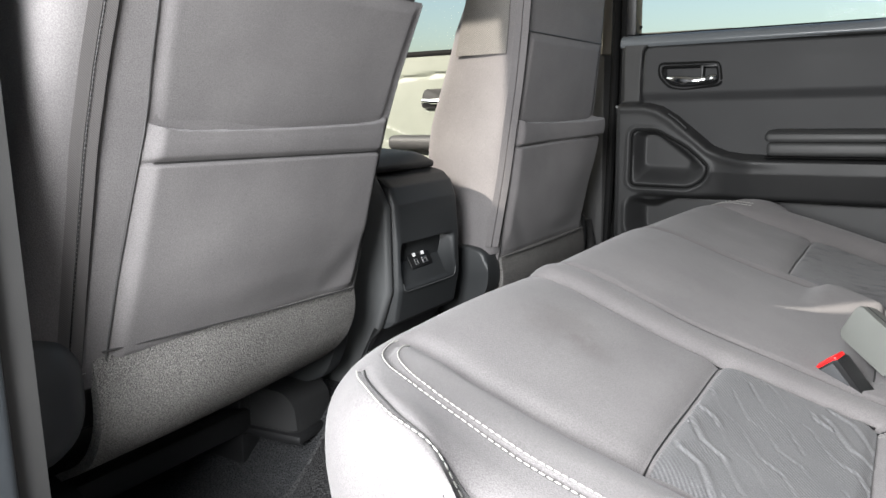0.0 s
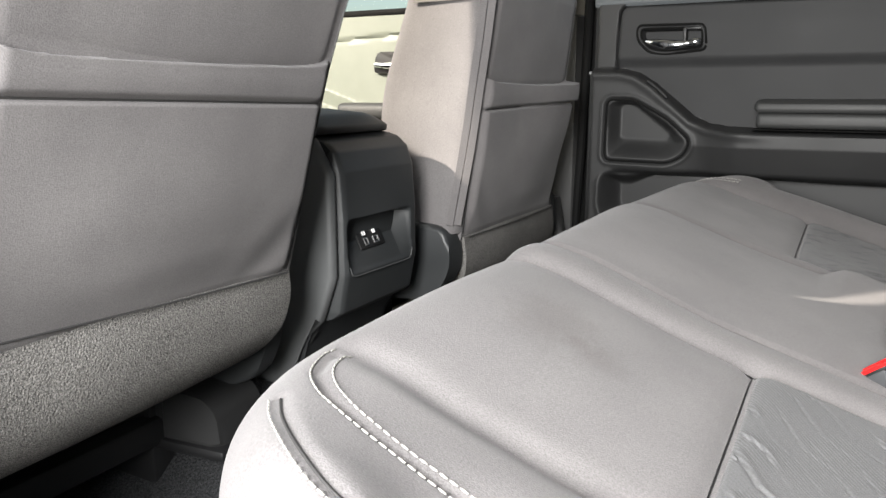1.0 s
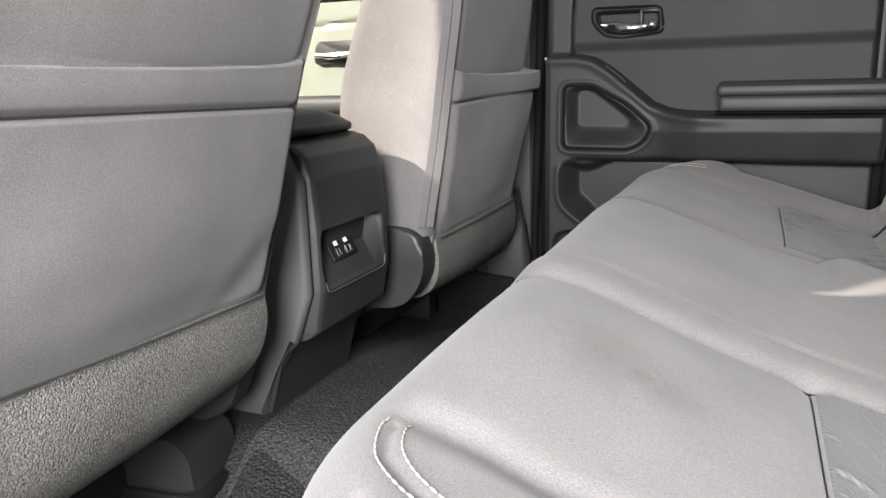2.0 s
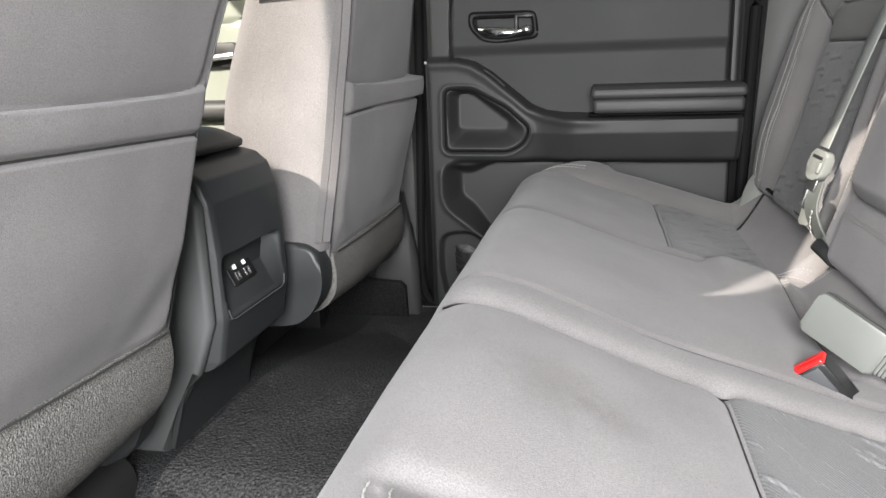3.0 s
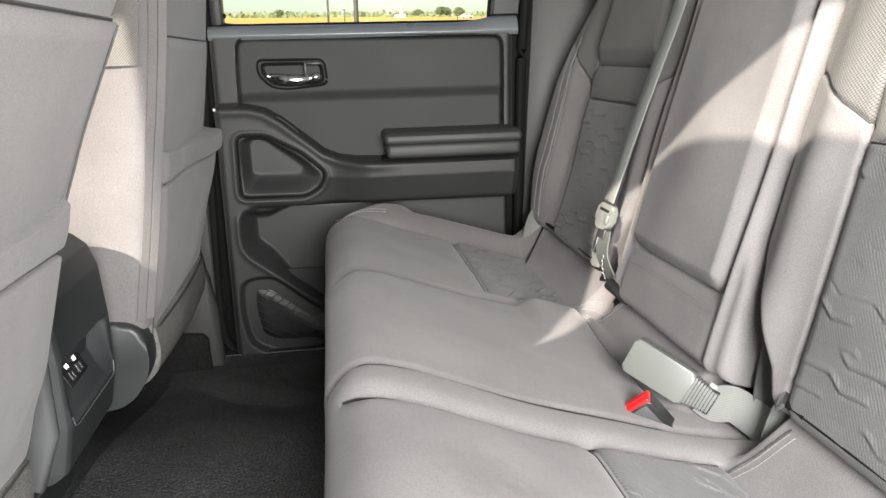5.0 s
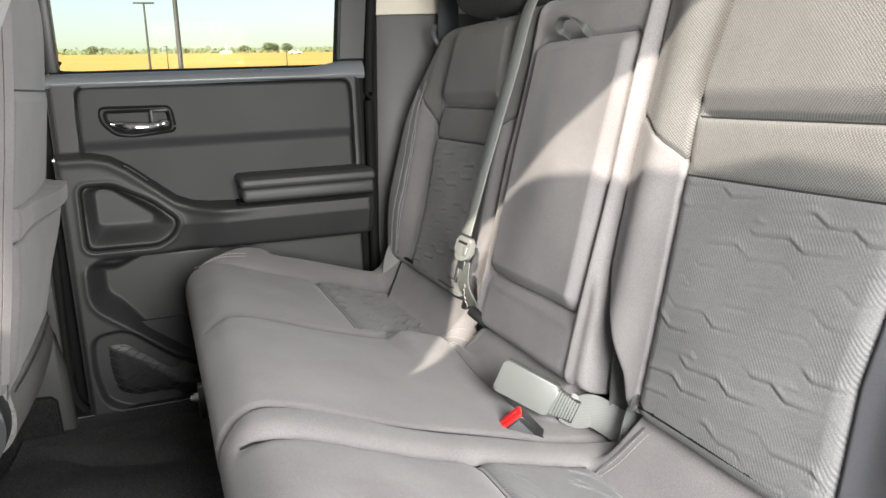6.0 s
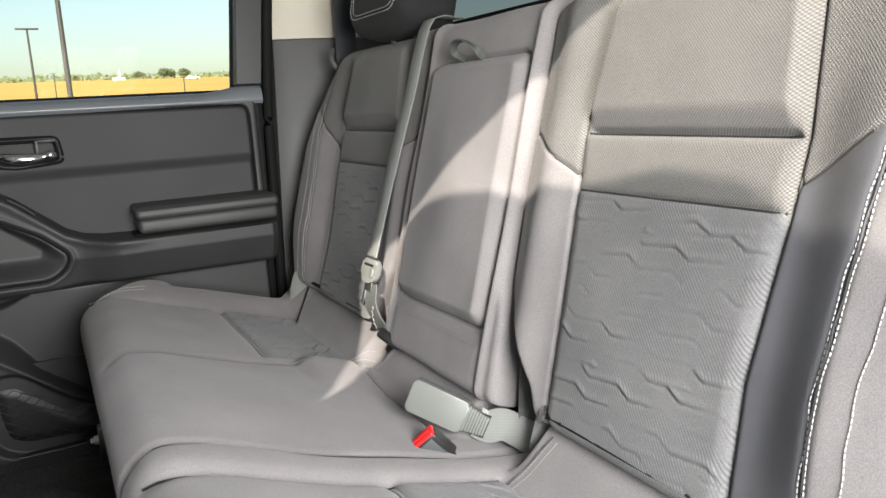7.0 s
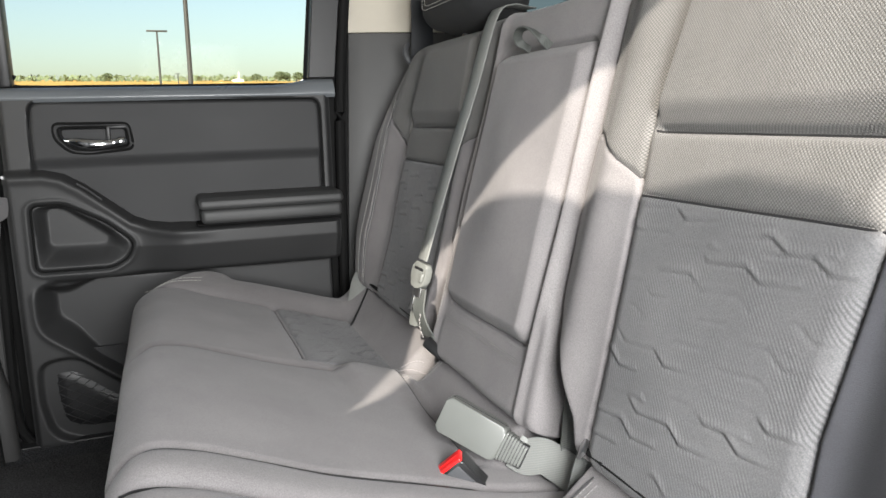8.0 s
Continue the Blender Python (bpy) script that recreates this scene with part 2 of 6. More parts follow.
M_FIELD = ground_material()
# Unseen lot surface, coloured pale to bounce warm sunlight into the cab.
M_LOT_BOUNCE = carpet("concrete", (0.17, 0.163, 0.15), (0.28, 0.267, 0.245), scale=60.0, depth=0.004)
# Leaf greens paled and greyed, so the distance haze sits in the colour.
M_LEAF_HAZY = carpet("hazy_leaves", (0.12, 0.155, 0.09), (0.17, 0.205, 0.13), scale=2.0, depth=0.2)
M_BARK = simple("bark", (0.12, 0.09, 0.06), rough=0.9)
M_POST = simple("painted_post", (0.032, 0.034, 0.037), rough=0.6)
M_HALL = simple("pale_cladding", (0.62, 0.6, 0.55), rough=0.7)
M_CAR_WHITE = simple("white_paint", (0.8, 0.8, 0.8), rough=0.25)

# ---- building helpers ----
BASE = {}


def thing(name, loc, label, category, group="", kind=""):
    e = new(name)
    e.location = loc
    e.empty_display_size = 0.05
    BASE[e.name] = Vector(loc)
    return tagged(e, label, category, group, kind)


def mesh_of(name, verts, faces, material, smooth=35.0):
    me = bpy.data.meshes.new(name)
    me.from_pydata([tuple(v) for v in verts], [], faces)
    me.validate()
    bm = bmesh.new()
    bm.from_mesh(me)
    bmesh.ops.recalc_face_normals(bm, faces=bm.faces)
    bm.to_mesh(me)
    bm.free()
    me.materials.append(material)
    if smooth:
        me.polygons.foreach_set("use_smooth", [True] * len(me.polygons))
        me.set_sharp_from_angle(angle=radians(smooth))
    return me


def part(name, geo, material, parent, label="", smooth=35.0):
    """One mesh object under a thing or a part. geo: (verts, faces) in cabin coordinates, or a bmesh."""
    if isinstance(geo, bmesh.types.BMesh):
        geo.verts.ensure_lookup_table()
        verts = [v.co.copy() for v in geo.verts]
        geo.verts.index_update()
        faces = [[v.index for v in f.verts] for f in geo.faces]
        geo.free()
    else:
        verts, faces = geo
    base = BASE[parent.name]
    ob = new(name, mesh_of(name, [Vector(v) - base for v in verts], faces, material, smooth))
    ob.parent = parent
    BASE[ob.name] = base
    return tagged(ob, label)


def solo(name, geo, material, label, category, kind="", group="", smooth=35.0):
    """A thing that is one mesh."""
    verts, faces = geo
    lo = Vector((sum(v[0] for v in verts) / len(verts), sum(v[1] for v in verts) / len(verts), min(v[2] for v in verts)))
    ob = new(name, mesh_of(name, [Vector(v) - lo for v in verts], faces, material, smooth))
    ob.location = lo
    BASE[ob.name] = lo
    return tagged(ob, label, category, group, kind)


def join(*geos):
    vs, fs = [], []
    for v, f in geos:
        k = len(vs)
        vs.extend(v)
        fs.extend([[i + k for i in q] for q in f])
    return vs, fs


def grid(P, back=None):
    """Quads over an array (nu, nv, 3); with back, a closed solid whose far side is the rim moved by back."""
    nu, nv = P.shape[:2]
    vs = [tuple(p) for p in P.reshape(-1, 3)]
    fs = [[i * nv + j, (i + 1) * nv + j, (i + 1) * nv + j + 1, i * nv + j + 1] for i in range(nu - 1) for j in range(nv - 1)]
    if back is not None:
        rim = [i * nv for i in range(nu)] + [(nu - 1) * nv + j for j in range(1, nv)]
        rim += [i * nv + nv - 1 for i in range(nu - 2, -1, -1)] + [j for j in range(nv - 2, 0, -1)]
        k = len(vs)
        bv = np.array(back)
        for r in rim:
            vs.append(tuple(np.array(vs[r]) + bv))
        m = len(rim)
        fs += [[rim[i], rim[(i + 1) % m], k + (i + 1) % m, k + i] for i in range(m)]
        fs.append([k + i for i in range(m)])
    return vs, fs


def loft(rings, caps=True):
    n = len(rings[0])
    vs = [tuple(p) for r in rings for p in r]
    fs = [[a * n + i, a * n + (i + 1) % n, (a + 1) * n + (i + 1) % n, (a + 1) * n + i] for a in range(len(rings) - 1) for i in range(n)]
    if caps:
        fs.append(list(range(n)))
        fs.append([(len(rings) - 1) * n + i for i in range(n)])
    return vs, fs


def box(x0, x1, y0, y1, z0, z1, r=0.004, seg=2):
    bm = bmesh.new()
    bmesh.ops.create_cube(bm, size=1.0)
    for v in bm.verts:
        v.co = Vector(((x0 + x1) / 2 + v.co.x * (x1 - x0), (y0 + y1) / 2 + v.co.y * (y1 - y0), (z0 + z1) / 2 + v.co.z * (z1 - z0)))
    if r:
        bmesh.ops.bevel(bm, geom=bm.edges[:], offset=r, segments=seg, affect="EDGES", profile=0.5)
    bm.verts.index_update()
    out = [v.co.copy() for v in bm.verts], [[v.index for v in f.verts] for f in bm.faces]
    bm.free()
    return out


def moved(geo, m):
    return [m @ Vector(v) for v in geo[0]], geo[1]


def prism(outline, axis, a, b, r=0.004, seg=2):
    """A polygon drawn in the two other axes, drawn out along axis from a to b, with bevelled edges."""
    bm = bmesh.new()
    put = {"x": lambda p, q, s: (s, p, q), "y": lambda p, q, s: (p, s, q), "z": lambda p, q, s: (p, q, s)}[axis]
    lo = [bm.verts.new(put(p, q, a)) for p, q in outline]
    hi = [bm.verts.new(put(p, q, b)) for p, q in outline]
    bm.faces.new(lo)
    bm.faces.new(hi)
    k = len(lo)
    for i in range(k):
        bm.faces.new((lo[i], lo[(i + 1) % k], hi[(i + 1) % k], hi[i]))
    if r:
        rim = [e for e in bm.edges if not (e.verts[0] in lo) ^ (e.verts[1] in lo)]
        bmesh.ops.bevel(bm, geom=rim, offset=r, segments=seg, affect="EDGES", profile=0.5)
    bm.verts.index_update()
    out = [v.co.copy() for v in bm.verts], [[v.index for v in f.verts] for f in bm.faces]
    bm.free()
    return out


def spline(pts, n=12):
    """Catmull-Rom through the points."""
    p = [Vector(q) for q in pts]
    p = [2 * p[0] - p[1], *p, 2 * p[-1] - p[-2]]
    out = []
    for i in range(1, len(p) - 2):
        for k in range(n):
            t = k / n
            a, b, c, d = p[i - 1], p[i], p[i + 1], p[i + 2]
            out.append(0.5 * ((2 * b) + (c - a) * t + (2 * a - 5 * b + 4 * c - d) * t * t + (3 * b - a - 3 * c + d) * t ** 3))
    out.append(p[-2])
    return out


def tube(pts, r, n=8):
    p = [Vector(q) for q in pts]
    rings = []
    up = Vector((0, 0, 1))
    for i, q in enumerate(p):
        t = (p[min(i + 1, len(p) - 1)] - p[max(i - 1, 0)]).normalized()
        s = t.cross(up)
        if s.length < 0.05:
            s = t.cross(Vector((1, 0, 0)))
        s.normalize()
        w = s.cross(t)
        rad = r[i] if isinstance(r, list) else r
        rings.append([q + (s * math.cos(2 * math.pi * k / n) + w * math.sin(2 * math.pi * k / n)) * rad for k in range(n)])
    return loft(rings)


def strap(pts, width, thick, side):
    """A flat band along pts; side: the direction of its width."""
    p = [Vector(q) for q in pts]
    rings = []
    for i, q in enumerate(p):
        t = (p[min(i + 1, len(p) - 1)] - p[max(i - 1, 0)]).normalized()
        sd = Vector(side[i] if isinstance(side, list) else side)
        s = (sd - t * sd.dot(t)).normalized()
        w = t.cross(s)
        a, b = s * width / 2, w * thick / 2
        rings.append([q - a - b * 0.4, q - a * 0.94 - b, q + a * 0.94 - b, q + a - b * 0.4, q + a + b * 0.4, q + a * 0.94 + b, q - a * 0.94 + b, q - a + b * 0.4])
    return loft(rings)


def dashes(pts, length=0.0045, gap=0.0022, r=0.0006):
    """Stitches along a line."""
    p = [Vector(q) for q in pts]
    lens = [0.0]
    for a, b in zip(p, p[1:]):
        lens.append(lens[-1] + (b - a).length)

    def at(s):
        for i in range(len(p) - 1):
            if s <= lens[i + 1]:
                return p[i].lerp(p[i + 1], (s - lens[i]) / max(lens[i + 1] - lens[i], 1e-9))
        return p[-1]

    out, s = [], 0.0
    while s + length < lens[-1]:
        a, b = at(s), at(s + length)
        out.append(tube([a, a.lerp(b, 0.5), b], [r * 0.6, r, r * 0.6], 5))
        s += length + gap
    return join(*out)


def smooth_step(a, b, x):
    t = np.clip((x - a) / (b - a), 0, 1)
    return t * t * (3 - 2 * t)


def seg_dist(X, Y, pts):
    """Distance from (X, Y) to a polyline."""
    d = np.full(X.shape, 1e9)
    for (ax, ay), (bx, by) in zip(pts, pts[1:]):
        vx, vy = bx - ax, by - ay
        t = np.clip(((X - ax) * vx + (Y - ay) * vy) / (vx * vx + vy * vy + 1e-12), 0, 1)
        d = np.minimum(d, np.hypot(X - ax - t * vx, Y - ay - t * vy))
    return d


def inside(X, Y, poly):
    """Signed distance to a closed polygon, positive inside."""
    d = seg_dist(X, Y, [*poly, poly[0]])
    c = np.zeros(X.shape, bool)
    for (ax, ay), (bx, by) in zip(poly, [*poly[1:], poly[0]]):
        hit = (ay > Y) != (by > Y)
        c ^= hit & (X < (bx - ax) * (Y - ay) / (by - ay + 1e-15) + ax)
    return np.where(c, d, -d)


def groove(d, w, depth):
    return -depth * np.exp(-((d / w) ** 2))


def rounded(poly, r, n=4):
    """A polygon with rounded corners."""
    out = []
    k = len(poly)
    for i in range(k):
        p, a, b = Vector(poly[i]), Vector(poly[i - 1]), Vector(poly[(i + 1) % k])
        u, v = (a - p), (b - p)
        q = min(r, u.length * 0.45, v.length * 0.45)
        s, e = p + u.normalized() * q, p + v.normalized() * q
        for j in range(n + 1):
            t = j / n
            out.append(tuple((1 - t) ** 2 * s + 2 * t * (1 - t) * p + t * t * e))
    return out


# ---- outside ----
UP = Vector((0.0108, -0.0508, 0.9986)).normalized()
LAND = Matrix.Translation((0, 0, -0.72)) @ Vector((0, 0, 1)).rotation_difference(UP).to_matrix().to_4x4()


def on_land(geo):
    return moved(geo, LAND)


def make_land():
    xs = np.concatenate([-np.geomspace(3000, 6, 14), np.geomspace(6, 3000, 14)])
    P = np.array([[(x, y, 0.0) for y in xs] for x in xs])
    ob = new("ground", mesh_of("ground", *grid(P), M_FIELD, 0))
    ob.matrix_world = LAND
    tagged(ob, "flat dry golden grass field reaching the horizon", "field", kind="structure")
    lot = new("road", mesh_of("road", *box(-60, 40, -30, 16, -0.1, 0.006, 0.0), M_LOT_BOUNCE, 0))
    lot.matrix_world = LAND
    tagged(lot, "car park beside the field, coloured pale to bounce warm light into the cab", "concrete", kind="structure")


def lamp_post(x, y, h, r=0.07, head=0.55):
    e = thing("street_lamp", LAND @ Vector((x, y, 0)), "dark metal lamp post with a flat cross head beside the field", "street lamp", "lamp posts")
    part("pole", on_land(tube([(x, y, -0.2), (x, y, h * 0.5), (x, y, h)], [r * 1.2, r, r * 0.8], 10)), M_POST, e)
    part("lamp_head", on_land(box(x - head, x + head, y - 0.12, y + 0.12, h - 0.02, h + 0.07, 0.03)), M_POST, e)
    part("base", on_land(tube([(x, y, 0), (x, y, 0.12)], [r * 2.2, r * 2.0], 12)), M_POST, e)


def marker_post(x, y, h):
    e = thing("marker_post", LAND @ Vector((x, y, 0)), "thin dark metal post at the field edge", "post", "marker posts")
    part("pole", on_land(tube([(x, y, -0.2), (x, y, h)], 0.028, 8)), M_POST, e)
    part("cap", on_land(box(x - 0.16, x + 0.10, y - 0.04, y + 0.04, h, h + 0.04, 0.01)), M_POST, e)


def far_chapel(x, y):
    e = thing("tower", LAND @ Vector((x, y, 0)), "distant slim white tower beside a low white building", "tower")
    part("shaft", on_land(prism([(x - 0.55, 0.0), (x + 0.55, 0.0), (x + 0.40, 3.6), (x + 0.05, 5.6), (x - 0.05, 5.6), (x - 0.40, 3.6)], "y", y - 0.5, y + 0.5, 0.03)), M_CAR_WHITE, e)
    part("low_building", on_land(prism([(x - 3.2, 0.0), (x + 2.6, 0.0), (x + 2.6, 1.2), (x - 0.3, 1.9), (x - 3.2, 1.2)], "y", y + 0.6, y + 5.0, 0.03)), M_CAR_WHITE, e)


def tree(x, y, h, seed):
    rnd = random.Random(seed)
    e = thing("tree", LAND @ Vector((x, y, 0)), "distant green broadleaf tree at the field edge", "tree", "far trees")
    limbs = [tube([(x, y, -0.2), (x + 0.1 * h * 0.2, y, h * 0.3), (x, y, h * 0.6)], [h * 0.035, h * 0.025, h * 0.012], 7)]
    for k in range(5):
        a = rnd.random() * 6.28
        limbs.append(tube([(x, y, h * (0.28 + 0.05 * k)), (x + math.cos(a) * h * 0.25, y + math.sin(a) * h * 0.25, h * (0.5 + 0.05 * k))], [h * 0.014, h * 0.006], 5))
    part("trunk", on_land(join(*limbs)), M_BARK, e)
    vs, fs = [], []
    for k in range(420):
        while True:
            q = Vector((rnd.uniform(-1, 1), rnd.uniform(-1, 1), rnd.uniform(-1, 1)))
            if 0.35 < q.length < 1.0:
                break
        c = Vector((x + q.x * h * 0.62 * (0.8 + 0.4 * rnd.random()), y + q.y * h * 0.6, h * 0.58 + q.z * h * 0.4))
        for j in range(3):
            d1 = Vector((rnd.gauss(0, 1), rnd.gauss(0, 1), rnd.gauss(0, 1))).normalized() * h * 0.07
            d2 = Vector((rnd.gauss(0, 1), rnd.gauss(0, 1), rnd.gauss(0, 1))).normalized() * h * 0.05
            i = len(vs)
            vs += [c + d1, c + d2, c - d1, c - d2]
            fs.append([i, i + 1, i + 2, i + 3])
    part("crown", on_land((vs, fs)), M_LEAF_HAZY, e, smooth=0)


def far_woods():
    rnd = random.Random(5)
    vs, fs = [], []
    for k in range(4200):
        x = rnd.uniform(-520, 620)
        y = 560 + rnd.uniform(-20, 40)
        top = 3.6 + 1.0 * noise.noise(Vector((x * 0.012, 3, 0))) + 0.8 * noise.noise(Vector((x * 0.06, 9, 0)))
        z = rnd.uniform(0, max(top, 1.0))
        s = rnd.uniform(1.0, 2.2)
        c = Vector((x, y, z))
        d1 = Vector((rnd.gauss(0, 1), rnd.gauss(0, 0.3), rnd.gauss(0, 0.5))).normalized() * s
        d2 = Vector((rnd.gauss(0, 0.5), rnd.gauss(0, 0.3), rnd.gauss(0, 1))).normalized() * s * 0.7
        i = len(vs)
        vs += [c + d1, c + d2, c - d1, c - d2]
        fs.append([i, i + 1, i + 2, i + 3])
    ob = solo("woods", on_land((vs, fs)), M_LEAF_HAZY, "low line of distant green woods behind the field", "woods", kind="stuff", smooth=0)
    return ob


def far_car(x, y, mat, label, yaw=0.0):
    e = thing("car", LAND @ Vector((x, y, 0)), label, "car", "far cars")
    m = LAND @ pose(x, y, 0, 0, 0, yaw)
    body = prism([(-2.3, 0.35), (2.3, 0.35), (2.35, 0.85), (1.4, 1.0), (0.9, 1.5), (-1.2, 1.5), (-1.8, 1.02), (-2.3, 0.95)], "y", -0.85, 0.85, 0.06)
    part("body", moved(body, m), mat, e)
    for wx in (-1.45, 1.45):
        for wy in (-0.8, 0.8):
            part("wheel", moved(tube([(wx, wy - 0.1, 0.33), (wx, wy + 0.1, 0.33)], 0.33, 14), m), M_RUBBER, e)
    for sy in (-0.86, 0.86):
        part("window", moved(prism([(-1.1, 1.05), (0.95, 1.05), (0.75, 1.42), (-1.05, 1.42)], "y", sy - 0.01, sy + 0.01, 0.0), m), M_BLACK, e)


make_land()
lamp_post(1.25, 39.16, 9.0, 0.11)
lamp_post(-0.12, 45.19, 3.86, 0.062)
marker_post(0.80, 44.17, 1.56)
marker_post(7.36, 44.54, 1.22)
far_woods()
far_chapel(42.5, 440.0)
for i, (tx, ty, th) in enumerate([(61.5, 520, 5.2), (77, 519, 6.8), (81, 523, 6.4), (89, 518, 6.4), (-30, 540, 5.5), (140, 540, 6.0), (190, 535, 6.5)]):
    tree(tx, ty, th, i)
far_car(53.4, 294.0, M_CAR_WHITE, "distant white car on the road behind the field", 8)
hall = thing("warehouse", LAND @ Vector((-50, 150, 0)), "pale flat-roofed industrial building beyond the car park", "building")
part("wall", on_land(box(-78, -30, 150, 190, 0, 7.0, 0.05)), M_HALL, hall)
part("roof", on_land(box(-78.3, -29.7, 149.7, 190.3, 7.004, 7.5, 0.05)), M_POST, hall)

# ---- cabin shell ----


def floor_z(y):
    """The cab floor across: a low tunnel that falls away gently towards the far door."""
    return -0.105 + 0.10 * np.where(y < 0, smooth_step(0.30, 0.13, -y), smooth_step(0.64, 0.04, y))


def make_floor():
    x, y = np.meshgrid(np.linspace(-1.75, 0.32, 140), np.linspace(-0.76, 0.735, 110), indexing="ij")
    z = floor_z(y)
    z += 0.012 * smooth_step(0.66, 0.72, np.abs(y)) + 0.0012 * np.sin(x * 31) * np.sin(y * 27)
    ob = solo("floor", grid(np.stack([x, y, z], -1), (0, 0, -0.06)), M_FLOOR, "black carpeted cab floor with a central tunnel", "floor", "structure")
    return ob


make_floor()


def plain(name, geo, mat, label, cat="trim", smooth=35.0):
    return solo(name, geo, mat, label, cat, "structure", smooth=smooth)


plain("ceiling", box(-1.36, 0.42, -0.62, 0.66, 1.146, 1.24, 0.006), M_HEADLINER, "greyish beige fabric headliner", "ceiling")
plain("trim_roof_side", prism([(0.662, 1.15), (0.662, 1.24), (0.72, 1.24), (0.84, 1.05), (0.80, 1.03)], "x", -1.36, 0.42, 0.004), M_BEIGE, "beige roof side rail trim above the far doors")
plain("wall_rear", box(0.34, 0.40, -0.78, 0.80, -0.12, 0.655, 0.004), M_PILLAR, "dark cab rear wall behind the bench", "wall")
plain("trim_rear_header", box(0.36, 0.42, -0.62, 0.66, 1.08, 1.144, 0.01), M_BEIGE, "beige trim above the rear window")
for sy, tag_ in ((-1, "near"), (1, "far")):
    plain("trim_rear_corner_" + tag_, box(0.34, 0.42, min(sy * 0.60, sy * 0.80), max(sy * 0.60, sy * 0.80), 0.658, 1.078, 0.01), M_PILLAR, "dark corner trim beside the rear window")
win = thing("window_1", (0.37, 0, 0.66), "rear window glass of the cab", "window", kind="structure")
part("window_frame", join(box(0.352, 0.386, -0.597, 0.597, 0.657, 0.68, 0.003), box(0.352, 0.386, -0.597, 0.597, 1.055, 1.077, 0.003)), M_RUBBER, win)
part("pane", box(0.368, 0.373, -0.597, 0.597, 0.682, 1.053, 0.0), M_PRIVACY, win)

# far B pillar: dark lower trim, beige upper trim
plain("trim_pillar_far_lower", prism([(-0.60, 0.742), (-0.612, 0.725), (-0.74, 0.715), (-0.76, 0.80), (-0.60, 0.80)], "z", -0.11, 0.535, 0.006), M_PILLAR_LOW, "charcoal lower trim of the far door pillar")
plain("trim_pillar_far_upper", prism([(-0.612, 0.752), (-0.62, 0.735), (-0.72, 0.725), (-0.74, 0.80), (-0.612, 0.80)], "z", 0.537, 1.06, 0.006), M_BEIGE, "beige upper trim of the far door pillar")
# far C pillar: charcoal lower trim and beige upper trim
LEAN = Matrix.Identity(4)
LEAN[0][2] = 0.047
plain("trim_quarter_far_lower", moved(prism([(0.045, 0.79), (0.049, 0.752), (0.083, 0.735), (0.306, 0.715), (0.306, 0.79)], "z", -0.10, 0.6775, 0.003), LEAN), M_PILLAR, "dark grey quarter trim beside the bench")
plain("trim_quarter_far_upper", moved(prism([(0.0455, 0.79), (0.049, 0.757), (0.093, 0.742), (0.290, 0.722), (0.290, 0.79)], "z", 0.679, 1.06, 0.003), LEAN), M_BEIGE, "beige upper quarter trim by the rear door")
plain("wall_quarter_far", box(0.112, 0.338, 0.792, 0.80, -0.10, 1.06, 0.002), M_PAINT, "grey body side behind the quarter trim", "wall")
plain("trim_sill_far", prism([(0.70, -0.115), (0.705, -0.093), (0.73, -0.088), (0.80, -0.12), (0.80, -0.16), (0.70, -0.16)], "x", -1.75, 0.06, 0.004), M_BLACK, "black sill plate of the far rear door")
# rubber seals round the far door opening
plain("trim_seal_rear", tube(spline([(0.105, 0.748, 1.05), (0.074, 0.748, 0.74), (0.060, 0.748, 0.60), (0.052, 0.746, 0.50), (0.046, 0.742, 0.28), (0.040, 0.738, 0.05), (0.032, 0.735, -0.10)], 8), 0.0105, 10), M_RUBBER, "black rubber door seal")
plain("trim_seal_rear_outer", prism([(0.022, -0.11), (0.068, -0.11), (0.125, 1.05), (0.070, 1.05), (0.022, 0.56)], "y", 0.765, 0.80, 0.003), M_RUBBER, "black door gap beside the seal")
plain("trim_seal_front", tube(spline([(-0.590, 0.745, 1.05), (-0.592, 0.745, 0.6), (-0.598, 0.74, 0.3), (-0.606, 0.735, 0.0), (-0.59, 0.73, -0.085), (-0.54, 0.728, -0.108), (-0.4, 0.728, -0.112)], 8), 0.010, 10), M_RUBBER, "black rubber seal of the far pillar")
plain("trim_gap_front", box(-0.60, -0.572, 0.77, 0.80, -0.11, 1.05, 0.003), M_RUBBER, "black painted gap at the pillar")
# B pillar foot with ribbed dark trim and a patch of carpet
plain("trim_pillar_foot", prism([(-0.598, -0.11), (-0.602, 0.02), (-0.615, 0.08), (-0.628, 0.16), (-0.70, 0.16), (-0.70, -0.11)], "y", 0.672, 0.712, 0.016, 4), M_PILLAR_LOW, "charcoal moulded pillar foot")
plain("trim_carpet_kick", prism([(-0.620, -0.10), (-0.622, -0.034), (-0.632, -0.024), (-0.80, -0.010), (-0.80, -0.10)], "y", 0.650, 0.668, 0.006), M_KICK, "black carpet kick panel at the pillar foot")

# near side of the cab: pillar, front door, sill, rear quarter
plain("trim_pillar_near", prism([(-0.66, -0.686), (-0.54, -0.686), (-0.54, -0.705), (-0.632, -0.845), (-0.66, -0.85)], "z", -0.2, 1.15, 0.006, 3), M_PILLAR_LOW, "charcoal trim of the near door pillar")
plain("trim_sill_near", box(-0.53, 0.42, -0.84, -0.70, -0.26, -0.115, 0.01), M_BLACK, "black sill plate of the near rear door")
